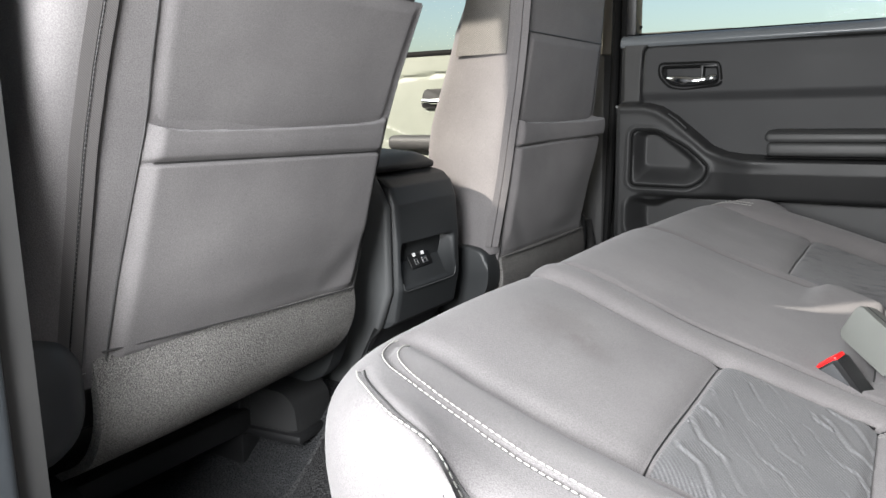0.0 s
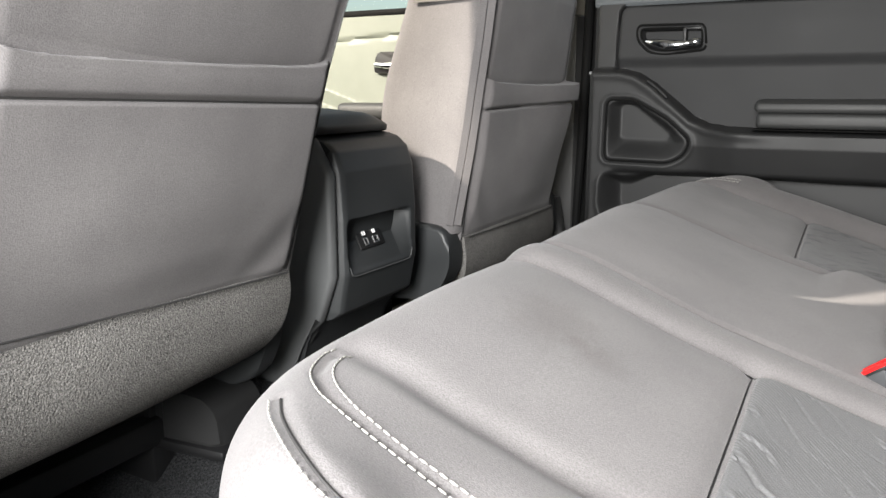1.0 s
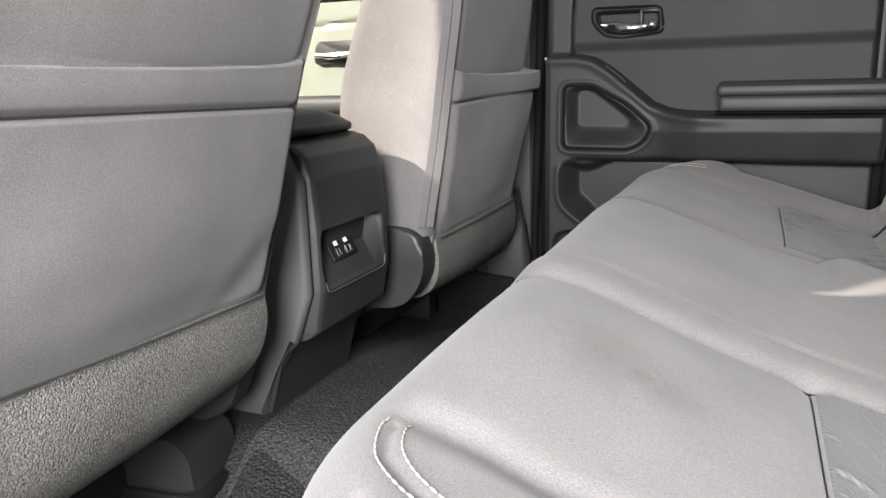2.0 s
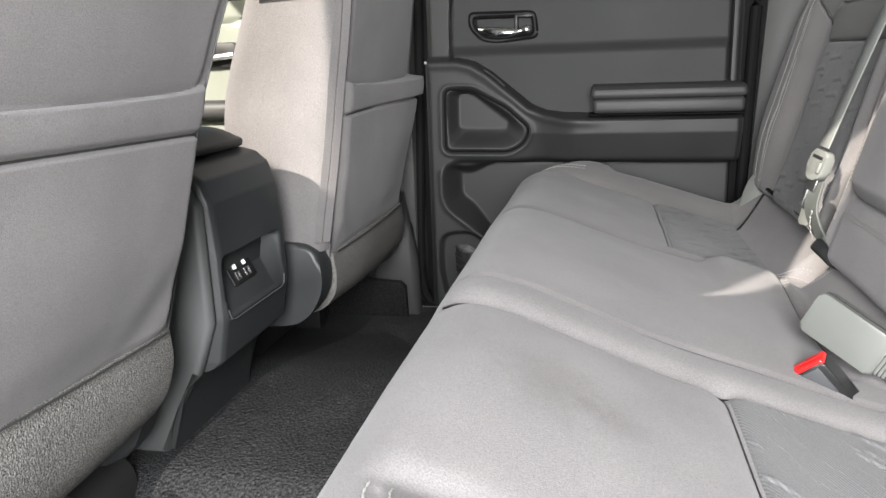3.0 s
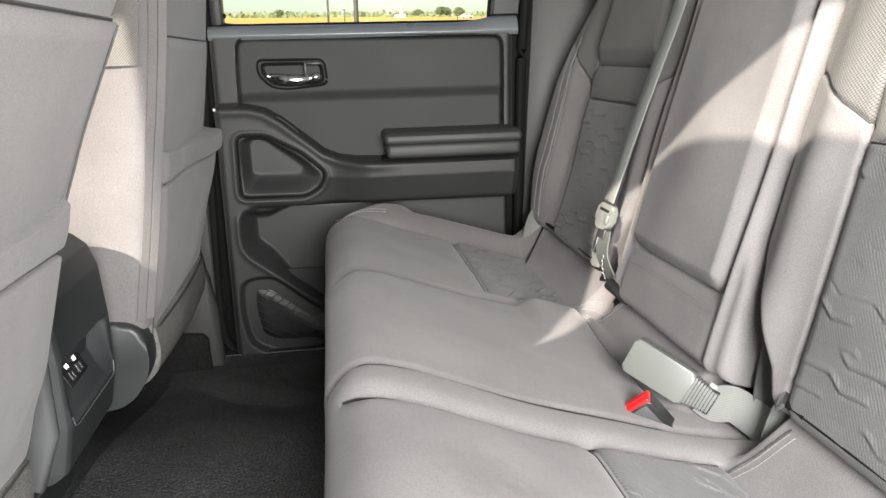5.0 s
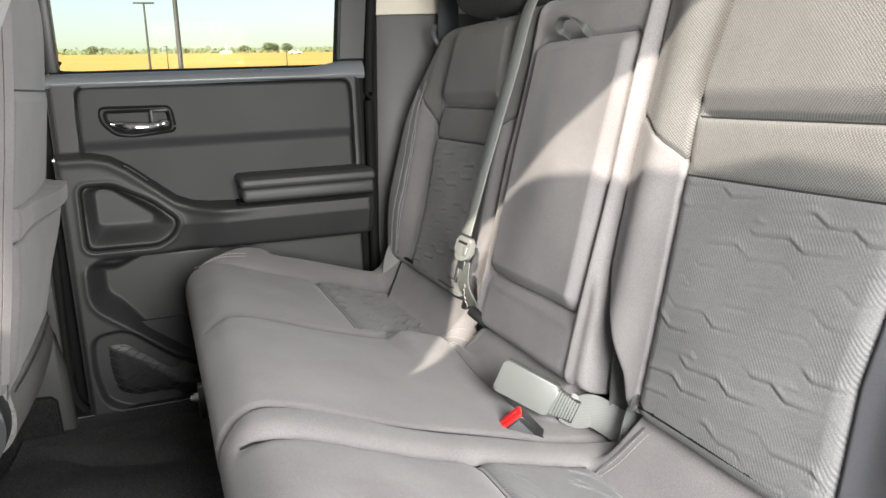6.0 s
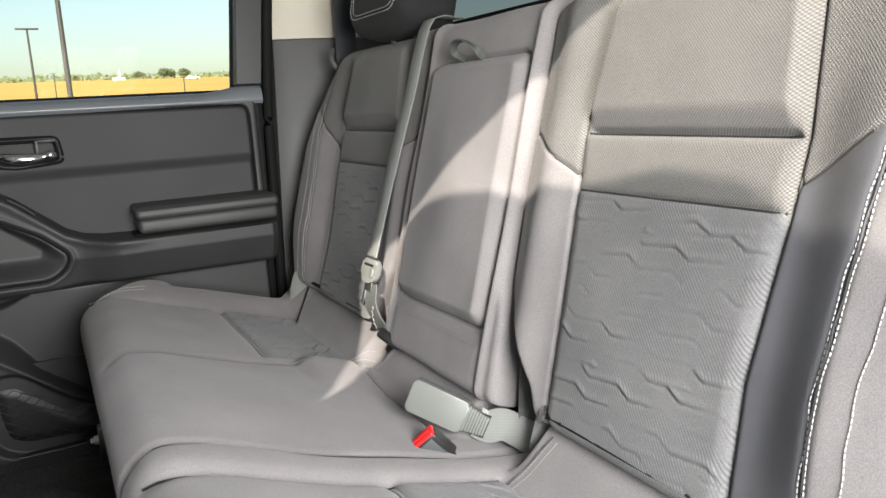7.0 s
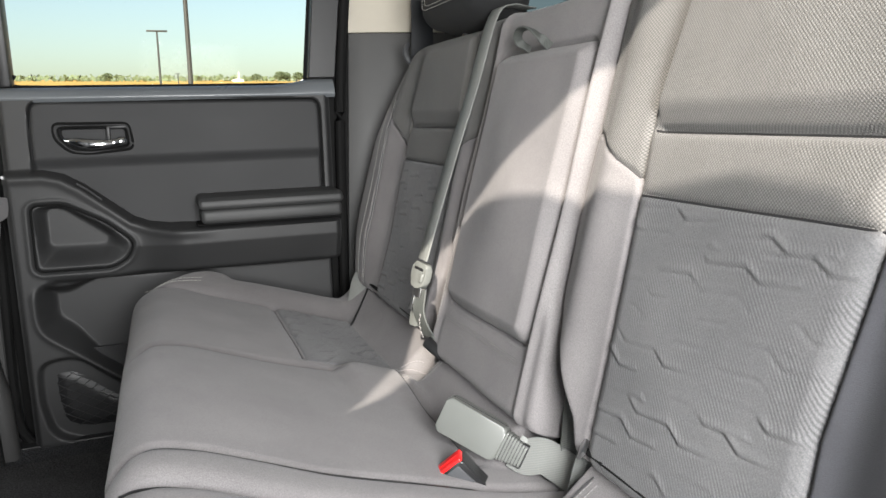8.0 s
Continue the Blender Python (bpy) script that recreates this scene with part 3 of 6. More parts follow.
plain("trim_quarter_near", prism([(0.035, -0.82), (0.035, -0.725), (0.30, -0.70), (0.40, -0.70), (0.40, -0.82)], "z", -0.115, 1.045, 0.006), M_PILLAR, "dark quarter trim of the near side")
plain("wall_near_front", box(-1.78, -0.662, -0.85, -0.80, -0.26, 0.56, 0.01), M_TRIM, "closed near front door with charcoal trim", "wall")
# Unseen pane and frame, added so sun strikes only the passenger seat's side.
nw = thing("sun_blocker_near", (-1.2, -0.82, 0.56), "unseen dark pane and frame added to shape the sun on the passenger seat", "window", kind="structure")
part("pane", prism([(-1.445, 0.562), (-1.445, 1.112), (-1.175, 0.985), (-1.175, 0.562)], "y", -0.828, -0.822, 0.0), M_BLACK, nw)
part("window_frame", join(box(-1.78, -1.45, -0.85, -0.80, 0.562, 1.31, 0.004), box(-1.17, -0.662, -0.85, -0.80, 0.562, 1.31, 0.004)), M_BLACK, nw)
plain("trim_roof_near", prism([(-0.622, 1.15), (-0.622, 1.24), (-0.70, 1.24), (-0.80, 1.09), (-0.80, 1.05), (-0.745, 1.046)], "x", -0.66, 0.42, 0.004), M_BEIGE, "beige roof side rail of the near side")


def open_door():
    """The near rear door, swung wide open beside the cab."""
    d = thing("rear_door", (-0.49, -0.83, -0.1), "open rear door with tinted glass swung out from the cab", "car door")
    m = Matrix.Translation((-0.49, -0.83, 0)) @ Matrix.Rotation(math.atan2(-0.961, 0.277), 4, "Z")
    part("body", moved(prism([(-0.13, -0.18), (0.60, -0.18), (0.63, 0.20), (0.63, 0.585), (-0.13, 0.585)], "y", -0.13, -0.002, 0.02, 3), m), M_PAINT, d, "grey painted door body")
    frame_ = [(-0.125, 0.54), (-0.122, 0.66), (-0.080, 0.83), (-0.015, 0.98), (0.005, 1.06), (0.04, 1.08), (0.38, 1.08), (0.44, 1.05), (0.52, 0.93), (0.60, 0.72), (0.62, 0.54)]
    part("window_frame", moved(join(*[tube([(a[0], -0.012, a[1]), (b[0], -0.012, b[1])], 0.010, 8) for a, b in zip(frame_, frame_[1:])]), m), M_BLACK, d)
    part("window", moved(prism(frame_, "y", -0.006, 0.0, 0.0), m), M_BLACK, d, "dark privacy glass")


open_door()
# front end of the cab
plain("wall_dashboard", prism([(-1.80, -0.15), (-1.42, -0.15), (-1.38, 0.15), (-1.45, 0.42), (-1.55, 0.47), (-2.0, 0.46), (-2.0, -0.15)], "y", -0.80, 0.80, 0.02), M_TRIM, "dark dashboard across the front of the cab", "dashboard")
ws = thing("window_2", (-1.7, 0.0, 0.47), "windscreen glass of the cab", "window", kind="structure")
wsp = part("pane", prism([(-2.0, 0.466), (-1.366, 1.19), (-1.37, 1.195), (-2.005, 0.466)], "y", -0.78, 0.80, 0.0), M_GLASS, ws)
wsp.visible_shadow = False
plain("trim_windscreen_header", prism([(-1.44, 1.10), (-1.362, 1.15), (-1.362, 1.24), (-1.42, 1.24)], "y", -0.62, 0.66, 0.004), M_BEIGE, "beige header above the windscreen")
front_sky = bpy.data.lights.new("windscreen_sky", "AREA")
front_sky.shape, front_sky.size, front_sky.size_y, front_sky.energy, front_sky.color = "RECTANGLE", 1.3, 0.7, FRONT_SKY, (0.97, 0.985, 1.0)
new("windscreen_sky", front_sky).matrix_world = look((-1.62, 0.0, 0.86), (-0.7, 0.0, 0.35))


# ---- far front door ----
def front_door():
    d = thing("front_door", (-1.2, 0.76, -0.1), "closed front passenger door with trim coloured sunlit pale and a chrome handle", "car door")
    x, z = np.meshgrid(np.linspace(-1.72, -0.765, 180), np.linspace(-0.12, 0.56, 120), indexing="ij")
    p = 0.012 + 0.0 * x
    body = [(-1.8, 0.36), (-1.3, 0.38), (-1.15, 0.33), (-0.7, 0.31), (-0.7, 0.2), (-1.8, 0.2)]
    p = p + 0.05 * smooth_step(-0.012, 0.012, inside(x, z, body))
    p = p + 0.03 * smooth_step(-0.01, 0.02, inside(x, z, [(-1.68, 0.14), (-0.8, 0.16), (-0.8, -0.1), (-1.68, -0.1)])) * -1
    p = p + groove(seg_dist(x, z, [(-1.7, 0.52), (-1.3, 0.50), (-0.77, 0.53)]), 0.004, 0.006)
    y = 0.765 - p
    part("trim_panel", grid(np.stack([x, y, z], -1), (0, 0.05, 0)), M_DOOR_SUNLIT, d)
    part("armrest", box(-1.2, -0.9, 0.675, 0.74, 0.315, 0.355, 0.016, 4), M_PAD, d)
    h = part("handle_bezel", prism(rounded([(-1.13, 0.425), (-0.995, 0.425), (-0.995, 0.475), (-1.12, 0.475)], 0.012), "y", 0.742, 0.762, 0.003), M_BLACK, d)
    part("lever", tube(spline([(-1.12, 0.738, 0.445), (-1.07, 0.730, 0.442), (-1.0, 0.736, 0.448)], 6), [0.006] * 4 + [0.008] * 5 + [0.007] * 4, 10), M_CHROME, h, "chrome door lever")
    part("sill_strip", box(-1.74, -0.77, 0.752, 0.80, 0.561, 0.575, 0.004), M_RUBBER, d)
    w = part("window", box(-1.74, -0.77, 0.785, 0.789, 0.576, 1.05, 0.0), M_GLASS, d)
    w.visible_shadow = False
    part("mirror_cover", prism([(-1.74, 0.58), (-1.55, 0.58), (-1.72, 0.72)], "y", 0.765, 0.783, 0.004), M_BLACK, d)


front_door()


# ---- far rear door ----
CURVE = [(-0.62, 0.424), (-0.51, 0.424), (-0.478, 0.416), (-0.445, 0.396), (-0.404, 0.362), (-0.365, 0.330), (-0.335, 0.317), (-0.30, 0.311), (-0.25, 0.309), (0.06, 0.307)]
CUP = rounded([(-0.535, 0.364), (-0.480, 0.364), (-0.415, 0.328), (-0.366, 0.285), (-0.378, 0.256), (-0.407, 0.240), (-0.537, 0.242)], 0.014)
CUP_BACK = rounded([(-0.512, 0.354), (-0.484, 0.353), (-0.412, 0.296), (-0.416, 0.285), (-0.512, 0.287)], 0.008)
RECESS = rounded([(-0.547, 0.221), (0.10, 0.219), (0.10, -0.30), (-0.17, -0.16), (-0.429, 0.037), (-0.548, 0.128)], 0.03)
SPEAKER = rounded([(-0.556, 0.070), (-0.487, 0.078), (-0.425, 0.024), (-0.28, -0.085), (-0.30, -0.106), (-0.497, -0.102), (-0.546, -0.076), (-0.56, -0.005)], 0.028)
INSERT = rounded([(-0.524, 0.552), (0.008, 0.548), (0.010, 0.24), (-0.534, 0.24)], 0.022)


HANDLE_CUP = rounded([(-0.479, 0.503), (-0.362, 0.502), (-0.358, 0.464), (-0.43, 0.459), (-0.458, 0.463), (-0.478, 0.484)], 0.010)


def rear_door():
    d = thing("rear_door", (-0.28, 0.76, -0.1), "closed rear passenger door with charcoal moulded trim", "car door")
    x, z = np.meshgrid(np.linspace(-0.575, 0.030, 250), np.linspace(-0.122, 0.562, 280), indexing="ij")
    low = inside(x, z, [*CURVE, (0.06, -0.3), (-0.62, -0.3)])
    p = 0.014 * np.ones_like(x)
    p = p - 0.020 * smooth_step(-0.002, 0.004, inside(x, z, INSERT))
    p = p - 0.03 * smooth_step(0.0, 0.004, inside(x, z, HANDLE_CUP))
    bulge = 0.066 * smooth_step(-0.36, -0.27, x) + 0.038 * smooth_step(-0.27, -0.36, x)
    body = bulge + 0.004
    body = body - (0.026 * np.clip((0.276 - z) / 0.054, 0, 1)) * smooth_step(-0.42, -0.33, x)
    p = np.where(low > -0.006, p + (body - p) * smooth_step(-0.006, 0.008, low), p)
    # raised lip along the swept edge
    p = p + 0.004 * np.exp(-(((low - 0.012) / 0.008) ** 2)) * smooth_step(-0.2, -0.3, x)
    rec = inside(x, z, RECESS)
    ledge = 0.012 + 0.022 * smooth_step(-0.44, -0.50, x)
    p = p - (p + 0.024) * smooth_step(0.0, 1.0, rec / ledge) * (z < 0.24)
    p = p - 0.012 * np.exp(-(((rec - 0.004) / 0.006) ** 2)) * smooth_step(0.205, 0.214, z) * smooth_step(-0.53, -0.50, x)
    p = p + 0.004 * np.exp(-((rec / 0.006) ** 2)) * smooth_step(0.215, 0.19, z)
    spk = inside(x, z, SPEAKER)
    p = p - 0.018 * smooth_step(-0.002, 0.010, spk)
    a, b = inside(x, z, CUP), -inside(x, z, CUP_BACK)
    t = np.where(b <= 0, 1.0, np.clip(a / (a + b + 1e-9), 0, 1))
    p = p - 0.036 * np.where(a > 0, smooth_step(0, 1, t), 0)
    p = p + groove(a, 0.0030, 0.006) + 0.0025 * np.exp(-(((a + 0.008) / 0.004) ** 2))
    p = p + 0.012 * smooth_step(-0.09, -0.122, z) * -1
    edge = np.minimum(x + 0.575, 0.030 - x)
    p = p - 0.012 * (1 - smooth_step(0.0, 0.012, edge))
    part("trim_panel", grid(np.stack([x, 0.742 - p, z], -1), (0, 0.05, 0)), M_TRIM, d, "moulded charcoal plastic door trim", smooth=60)
    # soft insert above the armrest
    x, z = np.meshgrid(np.linspace(-0.532, 0.008, 180), np.linspace(0.29, 0.550, 110), indexing="ij")
    s = inside(x, z, INSERT)
    q = 0.010 * smooth_step(0.0005, 0.007, s) - 0.006
    q = q + 0.011 * smooth_step(0.425, 0.450, z) - 0.003 * smooth_step(0.50, 0.55, z) + 0.0006 * np.sin(x * 40) * np.sin(z * 33)
    q = q - 0.035 * smooth_step(-0.002, 0.002, inside(x, z, HANDLE_CUP))
    part("insert_panel", grid(np.stack([x, 0.742 - q, z], -1), (0, 0.012, 0)), M_TRIM_SOFT, d, "soft grained vinyl insert panel", smooth=60)
    # armrest pad with a seam line
    arm = part("armrest", box(-0.244, 0.026, 0.645, 0.75, 0.3145, 0.3425, 0.009, 4), M_PAD, d, "padded dark vinyl armrest")
    part("top_pad", prism([(0.75, 0.343), (0.6445, 0.343), (0.642, 0.3455), (0.6405, 0.351), (0.643, 0.358), (0.651, 0.3635), (0.664, 0.366), (0.75, 0.3665)], "x", -0.248, 0.029, 0.009, 5), M_PAD, arm)
    part("gap", prism([(-0.252, 0.3100), (0.026, 0.3095), (0.026, 0.3125), (-0.250, 0.3125)], "y", 0.668, 0.74, 0.001), M_RUBBER, arm)
    ins = [(a, 0.7345, b) for a, b in [(-0.5335, 0.436), (-0.5285, 0.50), *INSERT[0:5], *INSERT[5:10], (0.010, 0.40), (0.0103, 0.372)]]
    part("insert_gap", tube(ins, 0.0034, 6), M_RUBBER, d)
    part("cup_gap", tube([(a, 0.7035, b) for a, b in [*CUP, CUP[0]]], 0.0022, 6), M_RUBBER, d)
    # finger strip on the swept edge
    part("vent_strip", tube(spline([(-0.455, 0.700, 0.4005), (-0.435, 0.700, 0.386), (-0.415, 0.700, 0.368)], 5), 0.0035, 8), M_BLACK, d)
    # chrome lever in its dark cup
    bez = rounded([(-0.487, 0.510), (-0.356, 0.508), (-0.351, 0.460), (-0.43, 0.452), (-0.462, 0.457), (-0.486, 0.482)], 0.012)
    cup = HANDLE_CUP
    x, z = np.meshgrid(np.linspace(-0.492, -0.346, 80), np.linspace(0.447, 0.515, 44), indexing="ij")
    so, si = inside(x, z, bez), inside(x, z, cup)
    h = 0.010 * smooth_step(-0.003, 0.003, so) - 0.026 * smooth_step(-0.0005, 0.007, si) - 0.010 + 0.003 * np.exp(-(((so - 0.005) / 0.003) ** 2))
    bz = part("handle_bezel", grid(np.stack([x, 0.735 - h - 0.006, z], -1), (0, 0.01, 0)), M_TRIM_SOFT, d, "recessed charcoal handle cup", smooth=60)
    part("bezel_gap", tube([(q, 0.7285, w_) for q, w_ in [*bez, bez[0]]], 0.0030, 6), M_RUBBER, bz)
    part("cup_gap", tube([(q, 0.7262, w_) for q, w_ in [*cup, cup[0]]], 0.0022, 6), M_RUBBER, bz)
    ctrl = [(-0.476, 0.733, 0.4795, 0.0016, 0.0020), (-0.465, 0.726, 0.4775, 0.0045, 0.0045), (-0.445, 0.721, 0.4735, 0.0065, 0.0085), (-0.425, 0.7185, 0.4705, 0.0070, 0.0095), (-0.402, 0.719, 0.4700, 0.0065, 0.0080), (-0.384, 0.722, 0.4725, 0.0055, 0.0060), (-0.374, 0.722, 0.4745, 0.0068, 0.0078), (-0.364, 0.724, 0.4745, 0.0060, 0.0070), (-0.360, 0.728, 0.4745, 0.0022, 0.0030)]
    mid = spline([c_[:3] for c_ in ctrl], 4)
    size = spline([(c_[3], c_[4], 0) for c_ in ctrl], 4)
    part("lever", loft([[(q.x, q.y + max(w_.x, 0.001) * math.cos(2 * math.pi * k / 14), q.z + max(w_.y, 0.001) * math.sin(2 * math.pi * k / 14)) for k in range(14)] for q, w_ in zip(mid, size)]), M_CHROME, bz, "chrome door lever", smooth=70)
    part("pivot", join(box(-0.3965, -0.3905, 0.724, 0.748, 0.476, 0.503, 0.001), box(-0.392, -0.362, 0.724, 0.748, 0.4985, 0.5035, 0.001)), M_BLACK, bz)
    part("lever_shade", box(-0.472, -0.362, 0.738, 0.750, 0.4605, 0.4645, 0.0008), M_BLACK, bz)
    # speaker grille with fine diamond lattice
    x, z = np.meshgrid(np.linspace(-0.558, -0.285, 110), np.linspace(-0.104, 0.076, 80), indexing="ij")
    s = inside(x, z, SPEAKER)
    q = 0.016 + 0.012 * smooth_step(0.004, 0.05, s) - 0.02 * (1 - smooth_step(-0.002, 0.006, s))
    gr = part("speaker_grille", grid(np.stack([x, 0.742 - q, z], -1), (0, 0.006, 0)), M_BLACK, d, "dark speaker grille", smooth=60)
    lat = []
    for k in range(-6, 14):
        for sg in (1, -1):
            pts = []
            for j in range(24):
                u = j / 23 * 0.24
                xx, zz = -0.56 + u + 0.0, 0.075 - 0.018 * k + sg * 0.6 * (u - 0.12)
                dd = float(inside(np.array([xx]), np.array([zz]), SPEAKER)[0])
                if dd > 0.010:
                    qq = 0.016 + 0.012 * float(smooth_step(0.004, 0.05, np.array([dd]))[0])
                    pts.append((xx, 0.742 - qq - 0.0005, zz))
            if len(pts) > 2:
                lat.append(tube(pts, 0.0009, 4))
    part("lattice", join(*lat), M_TRIM, gr)
    # window, belt strip, posts
    xs_ = np.linspace(-0.575, 0.040, 90)
    top = np.interp(xs_, [-0.575, -0.085, -0.060, -0.043, -0.022, -0.006, 0.040], [0.5755, 0.5745, 0.5762, 0.5790, 0.5835, 0.5862, 0.5862])
    rows = []
    for a_ in np.linspace(0, math.pi / 2, 12):
        rows.append(np.stack([xs_, 0.7262 + 0.026 * (1 - math.cos(a_)) + 0 * xs_, 0.5545 + (top - 0.5545) * math.sin(a_)], -1))
    rows.append(np.stack([xs_, 0.80 + 0 * xs_, top - 0.002], -1))
    part("belt_strip", grid(np.array(rows).transpose(1, 0, 2), (0, 0.006, -0.006)), M_SILL_SKY, d, "glossy belt strip below the window, coloured with the sky's reflection", smooth=60)
    part("rear_post", prism([(-0.0085, 0.588), (0.0465, 0.588), (0.097, 1.05), (0.038, 1.05)], "y", 0.748, 0.80, 0.002, 1), M_BLACK, d, smooth=20)
    part("post_gap", box(-0.009, 0.0455, 0.752, 0.80, 0.580, 0.5895, 0.001), M_RUBBER, d)
    part("front_post", box(-0.572, -0.548, 0.752, 0.80, 0.576, 1.05, 0.006), M_BLACK, d)
    part("top_rail", box(-0.546, 0.034, 0.752, 0.80, 1.01, 1.05, 0.006), M_BLACK, d)
    part("window_seal", tube(spline([(-0.546, 0.782, 0.60), (-0.545, 0.782, 0.579), (-0.40, 0.782, 0.577), (-0.085, 0.782, 0.5765), (-0.045, 0.782, 0.5765), (-0.012, 0.782, 0.582), (-0.007, 0.782, 0.62), (0.034, 0.782, 1.01)], 8), 0.004, 8), M_RUBBER, d)
    w = part("window", prism([(-0.546, 0.570), (0.0, 0.570), (0.036, 1.009), (-0.546, 1.009)], "y", 0.784, 0.788, 0.0), M_GLASS, d)
    w.visible_shadow = False
    part("latch_screw", tube([(-0.5735, 0.712, 0.418), (-0.5735, 0.706, 0.418)], 0.003, 8), M_STEEL, d)


rear_door()


# ---- upholstery helpers ----
def split_grid(P, region, back):
    """Cuts one surface into pieces by the number that region gives each cell; piece 0 also gets the rim and the far side."""
    nu, nv = P.shape[:2]
    out = {}
    for key in np.unique(region):
        if key == 0:
            continue
        cells = np.argwhere(region == key)
        idx, vs, fs = {}, [], []
        for i, j in cells:
            f = []
            for a, b in ((i, j), (i + 1, j), (i + 1, j + 1), (i, j + 1)):
                if (a, b) not in idx:
                    idx[(a, b)] = len(vs)
                    vs.append(tuple(P[a, b]))
                f.append(idx[(a, b)])
            fs.append(f)
        out[int(key)] = (vs, fs)
    vs, fs = grid(P, back)
    keep = [f for f, r in zip(fs[: (nu - 1) * (nv - 1)], region.reshape(-1)) if r == 0] + fs[(nu - 1) * (nv - 1):]
    used = sorted({i for f in keep for i in f})
    new_of = {o: k for k, o in enumerate(used)}
    out[0] = ([vs[i] for i in used], [[new_of[i] for i in f] for f in keep])
    return out


def stair(t):
    f = t - np.floor(t)
    return np.floor(t) + np.clip((f - 0.66) / 0.30, 0, 1)


def quilt(a, b):
    """Relief of pressed rows that run level and step down; a across, b along the rows' pitch."""
    pitch = 0.0225
    tilt = b + 0.10 * a
    ph = (tilt - 0.0115 * stair(a / 0.058 + 0.33 * np.round(tilt / 0.0675))) / pitch
    row = np.round(ph)
    d = (ph - row) * pitch
    band = 0.18 + 0.82 * smooth_step(-0.75, 0.15, np.cos((b - 0.20) * 37.0 + a * 3.0))
    gate = band * (0.12 + 0.88 * smooth_step(-0.55, 0.2, np.sin(a * 39 + row * 2.3) + 0.5 * np.sin(a * 91 + row * 4.1)))
    h = groove(d, 0.0013, 0.0013) * gate + 0.0013 * gate * np.exp(-(((d - 0.0040) / 0.0030) ** 2))
    dash = smooth_step(0.1, 0.5, np.sin(a * 88 + row * 1.9)) * (1 - band)
    return h + groove(d, 0.0012, 0.0010) * dash


def rim_round(d, r):
    q = np.clip(d, 0, r)
    return r - np.sqrt(np.maximum(r * r - (r - q) ** 2, 0))


# ---- rear bench ----
rear_seat_near = thing("rear_seat", (0.0, -0.4, -0.02), "grey cloth rear seat with quilted inserts and contrast stitching", "car seat", "rear seats")
rear_seat_far = thing("rear_seat", (0.0, 0.26, -0.02), "grey cloth double rear seat with a folded-up middle armrest", "car seat", "rear seats")
NOSE = [(-0.305, 0, -0.02), (-0.335, 0, 0.03), (-0.357, 0, 0.09), (-0.368, 0, 0.15), (-0.373, 0, 0.185)]
SEAT = [(-0.18, 0, 0.184), (-0.10, 0, 0.159), (-0.02, 0, 0.134), (0.04, 0, 0.122), (0.085, 0, 0.116)]
STEP = 24
PRN, PRF = [np.array([(v.x, v.z) for v in spline([*NOSE, *mid, *SEAT], STEP)]) for mid in (
    [(-0.366, 0, 0.215), (-0.338, 0, 0.2365), (-0.300, 0, 0.231), (-0.25, 0, 0.212)],
    [(-0.362, 0, 0.211), (-0.330, 0, 0.2245), (-0.29, 0, 0.218), (-0.25, 0, 0.205)])]
CREST = 6 * STEP


def seat_z(x, y):
    """Height of the bench's upper side, without relief; its front is lower towards the far door."""
    w = smooth_step(0.05, 0.45, y)
    return np.interp(x, PRN[CREST:, 0], PRN[CREST:, 1]) * (1 - w) + np.interp(x, PRF[CREST:, 0], PRF[CREST:, 1]) * w


def cushion_shape(y0, y1, relief, r0, r1, corner=None):
    """A seat cushion from y0 to y1: the bench's profile with relief(x, y) along its normal, rolled ends, and a rounded corner in plan."""
    ys = np.unique(np.concatenate([np.linspace(y0, y1, 300), y0 + r0 * (1 - np.cos(np.linspace(0, 1.5, 9))), y1 - r1 * (1 - np.cos(np.linspace(0, 1.5, 9)))]))
    w = smooth_step(0.05, 0.45, ys)[:, None, None]
    Q = PRN[None] * (1 - w) + PRF[None] * w
    T = np.gradient(Q, axis=1)
    T /= np.linalg.norm(T, axis=2)[:, :, None]
    X, Z, NX, NZ = Q[:, :, 0], Q[:, :, 1], -T[:, :, 1], T[:, :, 0]
    Y = np.repeat(ys[:, None], X.shape[1], 1)
    if corner:
        yc, rad, sg = corner
        q = np.clip((yc - Y) * -sg, 0, rad * 0.98)
        X = X + (rad - np.sqrt(rad * rad - q * q)) * smooth_step(-0.16, -0.34, X)
    off = relief(X, Y, Z) - rim_round(Y - y0, r0) - rim_round(y1 - Y, r1)
    X, Z = X + NX * off, Z + NZ * off
    return np.stack([X, Y, Z], -1)


def cushion_solid(P):
    ny = P.shape[0]
    rings = []
    for i in range(ny):
        y = P[i, 0, 1]
        rings.append([*[tuple(q) for q in P[i]], (0.085, y, -0.02)])
    return loft(rings)


NEAR_A = [(-0.006, -0.234), (-0.07, -0.239), (-0.138, -0.242), (-0.25, -0.245), (-0.333, -0.241), (-0.355, -0.234)]
NEAR_B = [(-0.010, -0.492), (-0.138, -0.500), (-0.20, -0.507), (-0.26, -0.511), (-0.322, -0.505)]
NEAR_PIPE = [(-0.322, -0.511), (-0.321, -0.520), (-0.312, -0.542), (-0.292, -0.561), (-0.262, -0.573), (-0.20, -0.583), (-0.12, -0.594), (-0.04, -0.602), (0.05, -0.610)]
NEAR_PIPE_2 = [(-0.333, -0.511), (-0.332, -0.524), (-0.321, -0.549), (-0.298, -0.570), (-0.265, -0.583), (-0.20, -0.593), (-0.12, -0.604), (-0.04, -0.612), (0.05, -0.620)]
